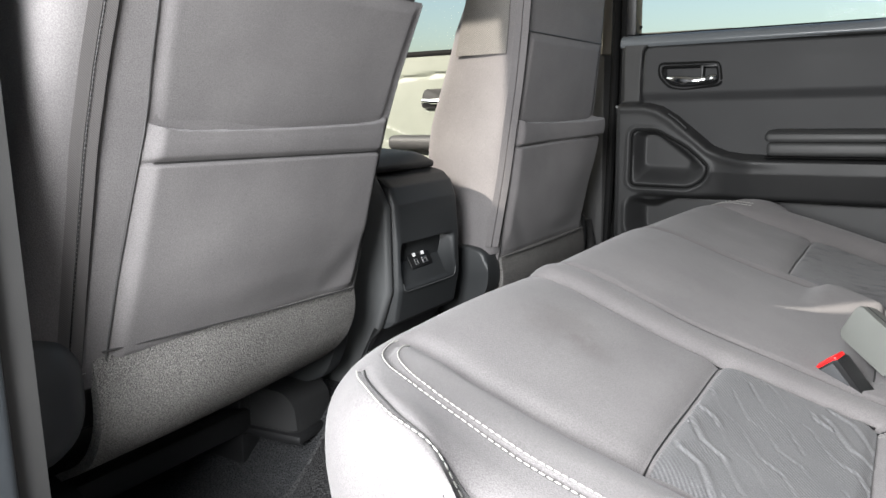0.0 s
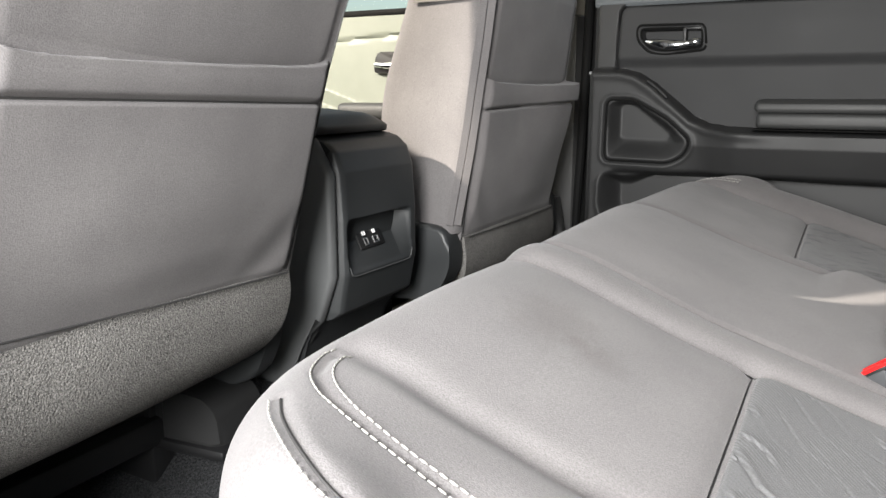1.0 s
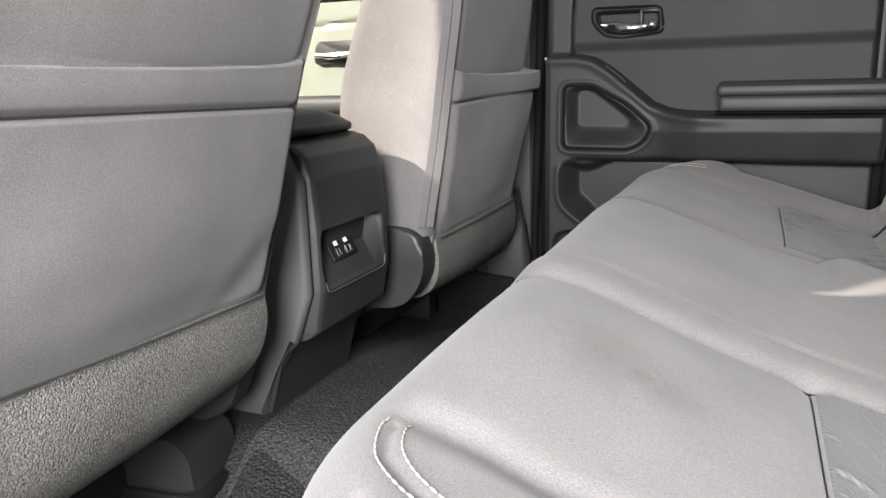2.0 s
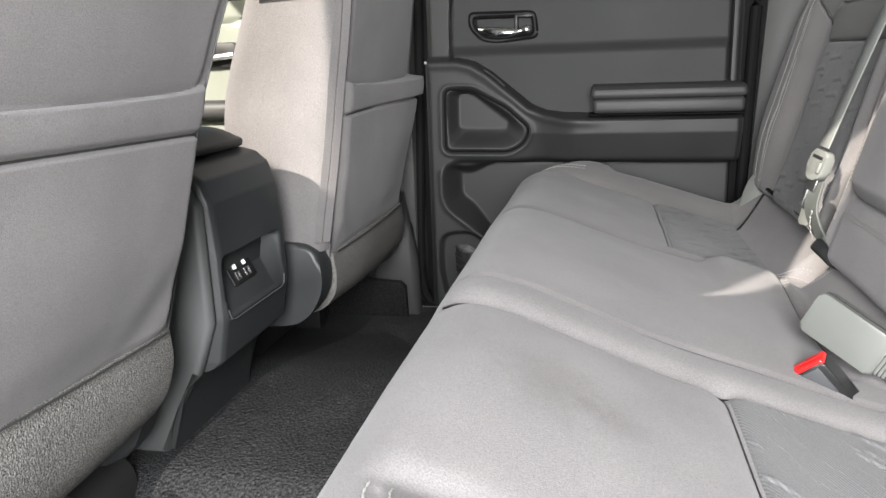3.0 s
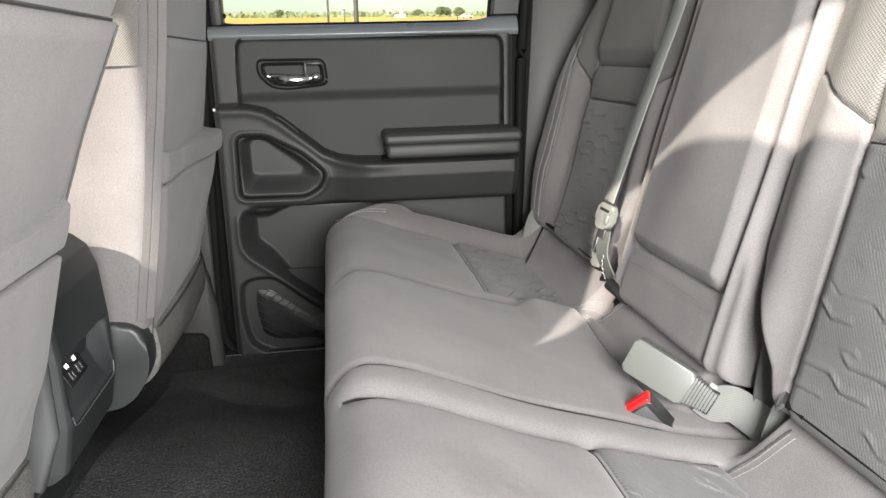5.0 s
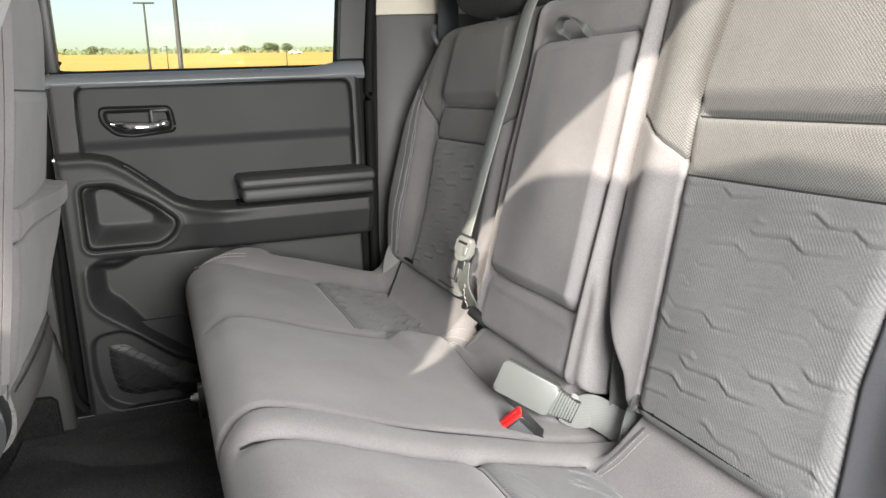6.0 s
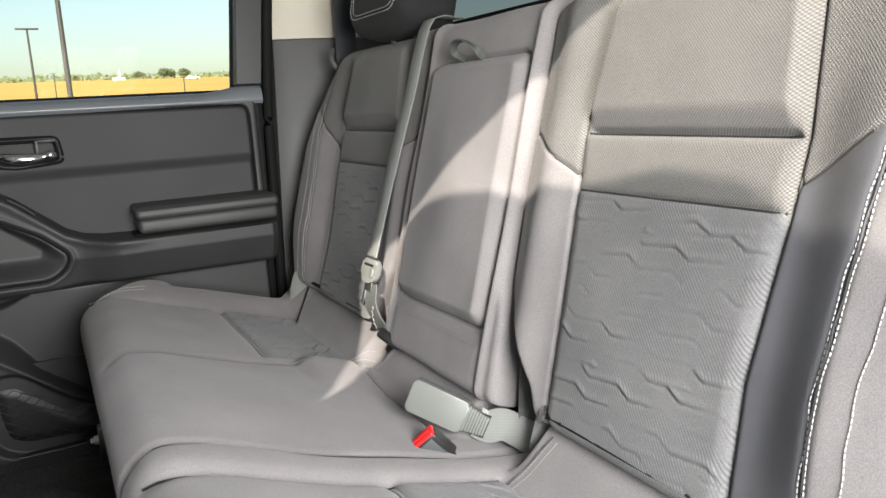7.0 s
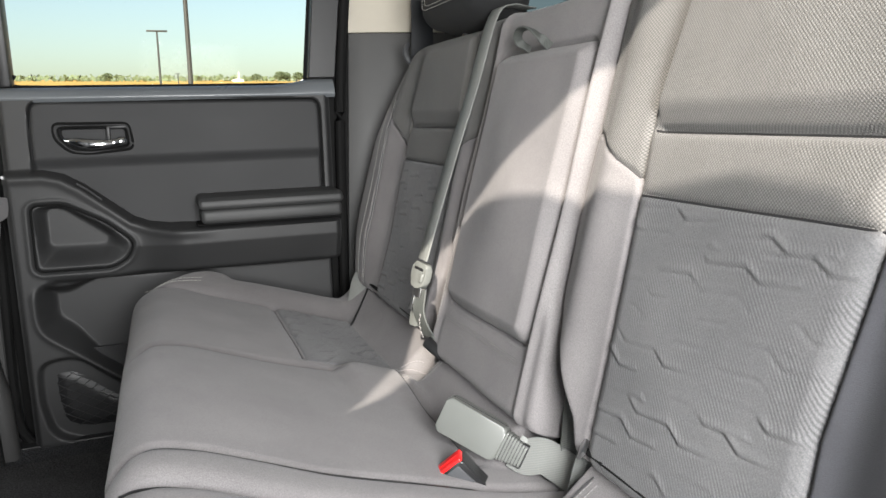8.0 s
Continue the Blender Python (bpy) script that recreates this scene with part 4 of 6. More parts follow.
NEAR_EDGE = [(-0.318, -0.584), (-0.300, -0.604), (-0.275, -0.625), (-0.248, -0.641), (-0.22, -0.648), (-0.17, -0.6495), (-0.10, -0.650), (0.02, -0.652)]
FAR_SPLIT = [(-0.365, 0.135), (-0.336, 0.150), (-0.29, 0.162), (-0.216, 0.170), (-0.12, 0.180), (-0.09, 0.183)]
FAR_SIDE = [(-0.36, 0.560), (-0.28, 0.556), (-0.136, 0.530), (-0.01, 0.526)]


def fold(d, w, depth):
    """A sewn seam: a narrow slit in a broad soft valley."""
    return groove(d, 0.0030, depth * 0.7) + groove(d, w, depth * 0.9)


def near_relief(x, y, z):
    front = smooth_step(-0.372, -0.340, x)
    panel = np.clip((y + 0.506) / 0.263, 0, 1)
    h = 0.007 * np.sin(panel * math.pi) ** 0.8 * smooth_step(-0.37, -0.30, x) * smooth_step(-0.09, -0.16, x)
    band = np.clip((y + 0.243) / 0.066, 0, 1)
    h += 0.005 * np.sin(band * math.pi) ** 0.8 * front
    h += fold(seg_dist(x, y, NEAR_A), 0.012, 0.0055) * front + groove(seg_dist(x, y, NEAR_B), 0.012, 0.0050)
    h += fold(seg_dist(x, y, [(-0.138, -0.242), (-0.138, -0.500)]), 0.012, 0.0034)
    side = [(xx - 0.006, yy - 0.005) for xx, yy in NEAR_PIPE]
    h += groove(seg_dist(x, y, side), 0.0035, 0.0026) + groove(seg_dist(x, y, [(xx + 0.003, yy + 0.005) for xx, yy in NEAR_EDGE]), 0.004, 0.0022)
    h += 0.020 * smooth_step(-0.50, -0.57, y) * smooth_step(-0.30, -0.12, x) + 0.004 * smooth_step(-0.508, -0.535, y) * smooth_step(-0.33, -0.28, x)
    h += 0.062 * smooth_step(-0.004, 0.060, x) * smooth_step(-0.222, -0.246, y) + groove(x + 0.004, 0.006, 0.005) * smooth_step(-0.23, -0.24, y)
    h -= 0.006 * smooth_step(0.12, 0.0, np.hypot(x + 0.07, y + 0.36))
    h += 0.0006 * np.sin(x * 23 + y * 9) * np.sin(y * 17 - x * 6)
    return h


def far_relief(x, y, z):
    front = smooth_step(-0.372, -0.340, x)
    h = groove(seg_dist(x, y, FAR_SPLIT), 0.012, 0.0055) * front
    h += fold(seg_dist(x, y, FAR_SIDE), 0.012, 0.0060) * front
    h += fold(seg_dist(x, y, [(-0.138, 0.215), (-0.138, 0.530)]), 0.012, 0.0034)
    h += fold(seg_dist(x, y, [(-0.012, -0.12), (-0.012, 0.17)]), 0.008, 0.0050)
    mid = np.clip((y + 0.174) / 0.352, 0, 1)
    h += 0.006 * np.sin(mid * math.pi) * smooth_step(-0.37, -0.30, x)
    panel = np.clip((y - 0.18) / 0.36, 0, 1)
    h += 0.006 * np.sin(panel * math.pi) * smooth_step(-0.37, -0.31, x) * smooth_step(-0.10, -0.16, x)
    # raised end of the middle cushion, which stands over the outer one
    h += 0.016 * smooth_step(0.194, 0.186, y + 0.30 * (x + 0.09)) * smooth_step(0.02, 0.17, y) * smooth_step(-0.108, -0.082, x) * smooth_step(0.012, -0.008, x)
    h += 0.022 * smooth_step(0.535, 0.60, y) * smooth_step(-0.33, -0.15, x)
    h += 0.058 * smooth_step(-0.004, 0.060, x) * (smooth_step(0.200, 0.222, y) + smooth_step(0.160, 0.138, y) * smooth_step(-0.135, -0.11, y))
    h -= 0.005 * smooth_step(0.12, 0.0, np.hypot(x + 0.07, y - 0.38))
    h += 0.0006 * np.sin(x * 21 + y * 7) * np.sin(y * 15 - x * 5)
    return h


def lay(P, pts, lift=0.0012):
    """Points of a line drawn in plan, laid on the upper skin of a cushion."""
    flat = P[:, CREST - STEP:, :].reshape(-1, 3)
    out = []
    for x, y in pts:
        d = (flat[:, 0] - x) ** 2 + (flat[:, 1] - y) ** 2
        k = np.argsort(d)[:4]
        if d[k[0]] > 0.008 ** 2:
            continue
        w = 1 / (d[k] + 1e-7)
        out.append(Vector((x, y, float((flat[k, 2] * w).sum() / w.sum()) + lift)))
    return out


def fine(pts, n=10):
    return [(v.x, v.y) for v in spline([(a, b, 0) for a, b in pts], n)]


def near_cushion(seat):
    P = cushion_shape(-0.665, -0.178, near_relief, 0.05, 0.016, (-0.49, 0.18, -1))
    e = part("cushion", cushion_solid(P), M_CLOTH_NEAR, seat, smooth=60)
    x, y = np.meshgrid(np.linspace(-0.1375, -0.004, 150), np.linspace(-0.499, -0.2425, 260), indexing="ij")
    y = y + 0.008 * (x + 0.1375) / 0.1335
    z = seat_z(x, y) + near_relief(x, y, x) * 0.97
    ed = np.minimum(np.minimum(x + 0.1375, -0.004 - x + 0.02), np.minimum(y - y[:, :1], y[:, -1:] - y))
    z = z + 0.0020 * smooth_step(0, 0.012, ed) - 0.0026 * (1 - smooth_step(0, 0.005, ed)) + 1.1 * quilt(x * 0.55 - y * 0.83, x * 0.83 + y * 0.55) * smooth_step(0.002, 0.008, ed)
    part("insert_panel", grid(np.stack([x, y, z + 0.0008], -1), (0, 0, -0.008)), M_QUILT_SEAT, e, "quilted patterned seat insert", smooth=70)
    part("stitching", dashes(lay(P, fine(NEAR_PIPE), 0.0007), 0.0042, 0.0014, 0.0007), M_THREAD, e, "double row of light stitches")
    part("stitching", dashes(lay(P, fine(NEAR_PIPE_2), 0.0007), 0.0042, 0.0014, 0.0007), M_THREAD, e)
    part("stitching", dashes(lay(P, fine(NEAR_EDGE), 0.0018), 0.0042, 0.0014, 0.0007), M_THREAD, e)
    part("seam", tube(lay(P, fine(NEAR_A), 0.0016), 0.0012, 5), M_BLACK, e)
    part("seam", tube(lay(P, fine([(-0.1382, -0.243), (-0.1382, -0.37), (-0.1382, -0.500)]), 0.0002), 0.0009, 5), M_BLACK, e)
    part("seam", tube(lay(P, fine([(xx + 0.003, yy + 0.005) for xx, yy in NEAR_EDGE]), 0.0002), 0.0008, 5), M_TAG, e)
    # rear corner tongue with twin stitch lines by the backrest
    a = [(-0.014, -0.2365), (0.0, -0.2405), (0.016, -0.2445), (0.032, -0.2485), (0.050, -0.2535)]
    part("seam", tube(lay(P, fine([(x, y - 0.005) for x, y in a]), 0.0004), 0.0012, 5), M_BLACK, e)
    part("stitching", dashes(lay(P, fine([(x, y - 0.008) for x, y in a]), 0.0006), 0.0036, 0.0010, 0.0005), M_THREAD_GREY, e)
    part("stitching", dashes(lay(P, fine([(x, y - 0.016) for x, y in a]), 0.0006), 0.0036, 0.0010, 0.0005), M_THREAD_GREY, e)
    return P


def far_cushion(seat):
    P = cushion_shape(-0.174, 0.665, far_relief, 0.012, 0.05, (0.50, 0.17, 1))
    e = part("cushion", cushion_solid(P), M_CLOTH, seat, smooth=60)
    x, y = np.meshgrid(np.linspace(-0.1375, -0.006, 120), np.linspace(0.200, 0.528, 240), indexing="ij")
    z = seat_z(x, y) + far_relief(x, y, x) * 0.97
    ed = np.minimum(np.minimum(x + 0.1375, 0.02 - x), np.minimum(y - 0.200, 0.528 - y))
    z = z + 0.0016 * smooth_step(0, 0.012, ed) - 0.0026 * (1 - smooth_step(0, 0.005, ed)) + 1.3 * quilt(x * 0.55 + y * 0.83, x * 0.83 - y * 0.55) * smooth_step(0.002, 0.008, ed)
    part("insert_panel", grid(np.stack([x, y, z + 0.0008], -1), (0, 0, -0.008)), M_QUILT_SEAT, e, "quilted patterned seat insert", smooth=70)
    part("seam", tube(lay(P, fine(FAR_SIDE), 0.0006), 0.0011, 5), M_BLACK, e)
    part("seam", tube(lay(P, fine([(-0.1382, 0.215), (-0.1382, 0.37), (-0.1382, 0.528)]), 0.0002), 0.0009, 5), M_BLACK, e)
    part("seam", tube(lay(P, fine([(-0.012, -0.11), (-0.012, 0.05), (-0.012, 0.15)]), 0.0), 0.0010, 5), M_TAG, e)
    for pts in ([(-0.358, 0.575), (-0.33, 0.585), (-0.25, 0.60)], [(-0.360, 0.562), (-0.33, 0.572), (-0.25, 0.588)]):
        part("stitching", dashes(lay(P, fine(pts)), 0.005, 0.002, 0.0008), M_THREAD, e)
    for pts in ([(-0.010, 0.213), (0.012, 0.210), (0.045, 0.200)], [(-0.010, 0.149), (0.012, 0.146), (0.045, 0.135)]):
        for o in (0.0, 0.008):
            part("stitching", dashes(lay(P, fine([(q, r + o * (1 if r > 0.18 else -1)) for q, r in pts]), 0.001), 0.0036, 0.0012, 0.0008), M_THREAD_GREY, e)
    part("zip_slot", tube(lay(P, fine([(-0.015, 0.462), (0.0, 0.500), (0.02, 0.535), (0.05, 0.567)]), 0.0005), 0.0022, 6), M_BLACK, e)
    return P


near_cushion(rear_seat_near)
far_cushion(rear_seat_far)
part("gap_seam", tube([(float(PRN[k, 0]) + 0.008 * (k < CREST), -0.176, float(PRN[k, 1]) - 0.0048) for k in range(4 * STEP, 11 * STEP, 6)], 0.0026, 6), M_BLACK, rear_seat_far)

# bench base under the cushions, with its hinge bolts
bench = thing("bench_base", (-0.1, 0, -0.105), "black steel bench frame under the cushions", "seat frame")
part("box", box(-0.27, 0.30, -0.62, 0.62, -0.10, 0.0, 0.01), M_BLACK, bench)
part("bracket", box(-0.370, -0.268, 0.600, 0.626, -0.104, -0.030, 0.003), M_STEEL, bench, "bright steel leg bracket")
part("bolt", join(tube([(-0.366, 0.612, -0.056), (-0.378, 0.612, -0.056)], 0.0085, 12), tube([(-0.376, 0.612, -0.056), (-0.384, 0.612, -0.056)], 0.005, 6)), M_WHITE, bench, "pale capped bolt")

SD, SN = Vector((0.2607, 0, 0.9654)), Vector((-0.9654, 0, 0.2607))


def on_back(s, y, h):
    return Vector((0.05, y, 0.2)) + SD * s + SN * h


def back_array(Y, S, H):
    return np.stack([0.05 + SD.x * S + SN.x * H, Y, 0.2 + SD.z * S + SN.z * H], -1)


def outer_backrest(sg, seat):
    """The backrest of an outer place; sg: -1 near side, +1 far side."""
    where = "near" if sg < 0 else "far"
    nu, nv = 250, 270
    u, v = np.meshgrid(np.linspace(0, 1, nu), np.linspace(0, 1, nv), indexing="ij")
    S = -0.020 + v * 0.480
    outer = np.interp(S, [-0.12, 0.0, 0.12, 0.26, 0.36, 0.43, 0.46], [0.635, 0.668, 0.690, 0.680, 0.655, 0.625, 0.600])
    inner = np.interp(S, [-0.02, 0.015, 0.045, 0.075, 0.11, 0.2, 0.46], [0.228, 0.214, 0.192, 0.172, 0.161, 0.156, 0.152])
    if sg < 0:
        inner = inner - 0.018 * smooth_step(0.06, 0.13, S)
    A = inner + (outer - inner) * u
    seam_i = np.interp(S, [-0.1, 0.0, 0.24, 0.30, 0.46], [0.262, 0.247, 0.234, 0.229, 0.250])
    seam_o = np.interp(S, [-0.1, 0.0, 0.10, 0.24, 0.30, 0.46], [0.492, 0.487, 0.480, 0.492, 0.494, 0.478])
    mid = (A > seam_i) & (A < seam_o)
    dm = np.minimum(A - seam_i, seam_o - A)
    H = 0.015 * np.exp(-(((A - 0.190) / 0.03) ** 2)) + 0.024 * smooth_step(0.50, 0.57, A) * smooth_step(-0.1, 0.1, S) * smooth_step(0.46, 0.25, S)
    H += groove(A - seam_i, 0.0030, 0.0045) + groove(A - seam_o, 0.0030, 0.0050)
    up, strip, low = mid & (S > 0.298), mid & (S <= 0.298) & (S > 0.237), mid & (S <= 0.237)
    e_in = smooth_step(0.0, 0.016, dm)
    H += np.where(mid, e_in * (groove(S - 0.298, 0.0040, 0.0085) + groove(S - 0.237, 0.0026, 0.0042)), 0)
    H += np.where(strip, 0.0050 * e_in * np.sin(np.clip((S - 0.237) / 0.061, 0, 1) * math.pi) ** 0.6, 0)
    H += np.where(up, 0.013 * e_in * smooth_step(0.298, 0.325, S) * smooth_step(0.46, 0.42, S), 0)
    H += np.where(low, 0.004 * e_in + 1.3 * quilt(A * sg, S) * smooth_step(0.002, 0.010, dm) * smooth_step(0.235, 0.225, S), 0)
    diag_i = [(0.142, 0.296), (0.236, 0.250)]
    diag_o = [(0.492, 0.258), (0.56, 0.303), (0.70, 0.395)]
    H += groove(seg_dist(A, S, diag_i), 0.0026, 0.0035) + groove(seg_dist(A, S, diag_o), 0.0026, 0.0035)
    piping = np.interp(S, [-0.1, 0.0, 0.12, 0.2, 0.30, 0.36], [0.560, 0.560, 0.556, 0.562, 0.572, 0.58])
    H += groove(A - piping, 0.004, 0.0025)
    H -= rim_round(A - inner, 0.011) + rim_round(outer - A, 0.06) + rim_round(0.480 * (1 - v), 0.035) + rim_round(0.480 * v, 0.014)
    H += 0.0012 * np.sin(A * 25) * np.sin(S * 21)
    P = back_array(sg * A, S, H)
    cen = lambda q: (q[1:, 1:] + q[:-1, 1:] + q[1:, :-1] + q[:-1, :-1]) / 4
    ca, cs, csi, cso = cen(A), cen(S), cen(seam_i), cen(seam_o)
    reg = np.zeros(ca.shape, int)
    m = (ca > csi) & (ca < cso)
    reg[m & (cs > 0.298)] = 1
    reg[m & (cs <= 0.298) & (cs > 0.237)] = 2
    reg[m & (cs <= 0.237) & (cs > -0.09)] = 3
    reg[(ca <= csi) & (cs > np.interp(ca, [0.142, 0.236], [0.296, 0.250]))] = 4
    lim = np.interp(ca, [0.492, 0.56, 0.70], [0.258, 0.303, 0.395])
    reg[(ca >= cso) & (cs > lim)] = 5
    reg[(ca >= cso) & (cs <= lim)] = 6
    reg[(ca >= cen(piping)) & (cs <= lim)] = 7
    got = split_grid(P, reg, tuple(SN * -0.10))
    e = part("backrest", got[0], M_CLOTH, seat, smooth=60)
    part("upper_panel", got[1], M_KNIT, e, "knitted mesh upper panel", smooth=70)
    part("strip_panel", got[2], M_KNIT, e, smooth=70)
    part("insert_panel", got[3], M_QUILT, e, "quilted patterned insert", smooth=70)
    part("inner_shoulder", got[4], M_KNIT, e, smooth=70)
    part("outer_shoulder", got[5], M_KNIT, e, smooth=70)
    # Only the near bolster is darkened for shade; the far one keeps plain cloth.
    part("side_bolster", got[6], M_BOLSTER_SHADED if sg < 0 else M_CLOTH, e, "smooth side bolster, darkened on the near seat for its shade", smooth=70)
    part("outer_bolster", got[7], M_CLOTH, e, smooth=70)

    def along(fa, s0, s1, lift, n=60):
        out = []
        for k in range(n):
            s = s0 + (s1 - s0) * k / (n - 1)
            a = fa(s)
            j = int(np.clip((s + 0.020) / 0.480 * (nv - 1), 0, nv - 1))
            i = int(np.clip(np.searchsorted(A[:, j], a), 0, nu - 1))
            out.append(Vector(P[i, j]) + SN * lift)
        return spline(out[::3], 3)

    pf = lambda s: float(np.interp(s, [-0.1, 0.0, 0.12, 0.2, 0.30, 0.36], [0.560, 0.560, 0.556, 0.562, 0.572, 0.58]))
    part("stitching", dashes(along(lambda s: pf(s) + 0.0030, 0.0, 0.36, 0.0008), 0.0034, 0.0014, 0.0007), M_THREAD, e, "double row of light stitches")
    part("stitching", dashes(along(lambda s: pf(s) - 0.0030, 0.0, 0.36, 0.0008), 0.0034, 0.0014, 0.0007), M_THREAD, e)
    part("stitching", dashes(along(lambda s: pf(s) + 0.030, 0.0, 0.34, 0.0008), 0.0034, 0.0014, 0.0007), M_THREAD, e)
    part("piping", tube(along(pf, 0.0, 0.36, 0.0006), 0.0013, 6), M_BOLSTER_SHADED, e)
    for s_ in (0.2975, 0.2365):
        a0, a1 = float(np.interp(s_, [0.24, 0.30], [0.234, 0.229])) + 0.004, float(np.interp(s_, [0.24, 0.30], [0.492, 0.494])) - 0.004
        j = int(round((s_ + 0.020) / 0.480 * (nv - 1)))
        pts = []
        for a in np.linspace(a0, a1, 26):
            i = int(np.clip(np.searchsorted(A[:, j], a), 0, nu - 1))
            pts.append(Vector(P[i, j]) + SN * 0.0004)
        part("seam", tube(pts, 0.0012, 5), M_BLACK, e)
    fi = lambda s: float(np.interp(s, [-0.1, 0.0, 0.24, 0.30, 0.46], [0.262, 0.247, 0.234, 0.229, 0.250]))
    fo = lambda s: float(np.interp(s, [-0.1, 0.0, 0.10, 0.24, 0.30, 0.46], [0.492, 0.487, 0.480, 0.492, 0.494, 0.478]))
    for f_ in (fi, fo):
        part("seam", tube(along(f_, 0.0, 0.42, -0.0002, 66), 0.0009, 5), M_TAG, e)
    for line in (diag_i, diag_o[:2]):
        pts = []
        for t in np.linspace(0, 1, 14):
            a, s = line[0][0] + (line[1][0] - line[0][0]) * t, line[0][1] + (line[1][1] - line[0][1]) * t
            j = int(np.clip((s + 0.020) / 0.480 * (nv - 1), 0, nv - 1))
            i = int(np.clip(np.searchsorted(A[:, j], a), 0, nu - 1))
            pts.append(Vector(P[i, j]) + SN * 0.0004)
        part("seam", tube(pts[::2], 0.0014, 5), M_TAG, e)
    part("hem_tag", moved(box(-0.002, 0.002, -0.012, 0.012, -0.005, 0.005, 0.001), Matrix.Translation((0.046, sg * 0.246, 0.196)) @ pose(0, 0, 0, 20, 35, 30 * sg)), M_STEEL, e)
    return where


# Black line along a backrest's foot, painting the shade of the crease.
def base_shade_line(y0, y1, seat):
    part("fold", tube([on_back(-0.007, y, 0.001) for y in np.linspace(y0, y1, 12)], 0.0032, 8), M_RUBBER, seat)


base_shade_line(-0.64, -0.245, rear_seat_near)
base_shade_line(0.225, 0.60, rear_seat_far)
base_shade_line(-0.105, 0.135, rear_seat_far)
outer_backrest(-1, rear_seat_near)
outer_backrest(1, rear_seat_far)


def middle_backrest(seat):
    nu, nv = 190, 270
    u, v = np.meshgrid(np.linspace(0, 1, nu), np.linspace(0, 1, nv), indexing="ij")
    S = -0.030 + v * 0.490
    half = np.interp(S, [-0.09, 0.0, 0.46], [0.160, 0.152, 0.149])
    near = half - 0.015 * smooth_step(0.06, 0.13, S)
    Y = -near + (near + half) * u
    H = 0.010 + 0.0 * Y
    pan = inside(Y, S, rounded([(-0.118, 0.052), (0.128, 0.052), (0.128, 0.395), (-0.116, 0.395)], 0.025))
    H += 0.014 * smooth_step(-0.001, 0.020, pan) + groove(pan, 0.0026, 0.0075)
    H += 0.004 * smooth_step(0.052, 0.020, S) * smooth_step(0.135, 0.11, np.abs(Y - 0.005))
    H += 0.006 * np.exp(-(((Y + 0.127) / 0.006) ** 2)) + 0.006 * np.exp(-(((Y - 0.142) / 0.01) ** 2))
    H += 0.010 * smooth_step(0.12, 0.0, np.hypot(Y, (S - 0.22) * 0.6)) + 0.0015 * np.sin(Y * 31) * np.sin(S * 23)
    H -= rim_round(u * 2 * half, 0.010) + rim_round((1 - u) * 2 * half, 0.010) + rim_round(0.490 * (1 - v), 0.03) + rim_round(0.490 * v, 0.014)
    P = back_array(Y, S, H)
    c = lambda q: (q[1:, 1:] + q[:-1, 1:] + q[1:, :-1] + q[:-1, :-1]) / 4
    reg = np.zeros((nu - 1, nv - 1), int)
    reg[c(pan) > 0.001] = 1
    got = split_grid(P, reg, tuple(SN * -0.10))
    e = part("backrest", got[0], M_CLOTH, seat, smooth=60)
    part("folding_armrest", got[1], M_CLOTH, e, "padded cloth armrest folded into the backrest", smooth=70)
    pull = [on_back(0.394, 0.046, 0.012), on_back(0.401, 0.047, 0.030), on_back(0.410, 0.032, 0.038), on_back(0.410, 0.008, 0.038), on_back(0.401, -0.008, 0.030), on_back(0.394, -0.006, 0.012)]
    part("pull_strap", strap(spline(pull, 8), 0.011, 0.0025, tuple(SN)), M_WEB_DARK, e, "short dark webbing pull loop")
    for ss in (0.031, 0.036):
        part("stitching", dashes([on_back(ss, y, 0.0150) for y in np.linspace(-0.105, 0.115, 12)], 0.0035, 0.002, 0.0006), M_THREAD_GREY, e)
    part("stitching", dashes([on_back(s, 0.137, 0.0155) for s in np.linspace(0.02, 0.37, 12)], 0.0035, 0.002, 0.0006), M_THREAD_GREY, e)


middle_backrest(rear_seat_far)


def far_headrest():
    e = thing("headrest", (0.18, 0.32, 0.63), "cloth headrest coloured as if in shade, with stitched outline, on the far backrest", "headrest")
    part("cushion", moved(box(-0.055, 0.055, -0.112, 0.115, -0.085, 0.085, 0.034, 5), pose(0.19, 0.315, 0.722, 0, 14, 0)), M_HEADREST_SHADED, e)
    ring = rounded([(-0.095, -0.062), (0.095, -0.062), (0.095, 0.075), (-0.095, 0.075)], 0.03)
    m = pose(0.19, 0.315, 0.722, 0, 14, 0)
    for k in (1.0, 0.90):
        part("stitching", dashes([m @ Vector((-0.0556, a * k, b * k)) for a, b in [*ring, ring[0]]], 0.0042, 0.0014, 0.0007), M_THREAD, e)
    for y in (0.27, 0.36):
        part("post", tube([(0.175, y, 0.60), (0.188, y, 0.66)], 0.006, 10), M_BLACK, e)


far_headrest()


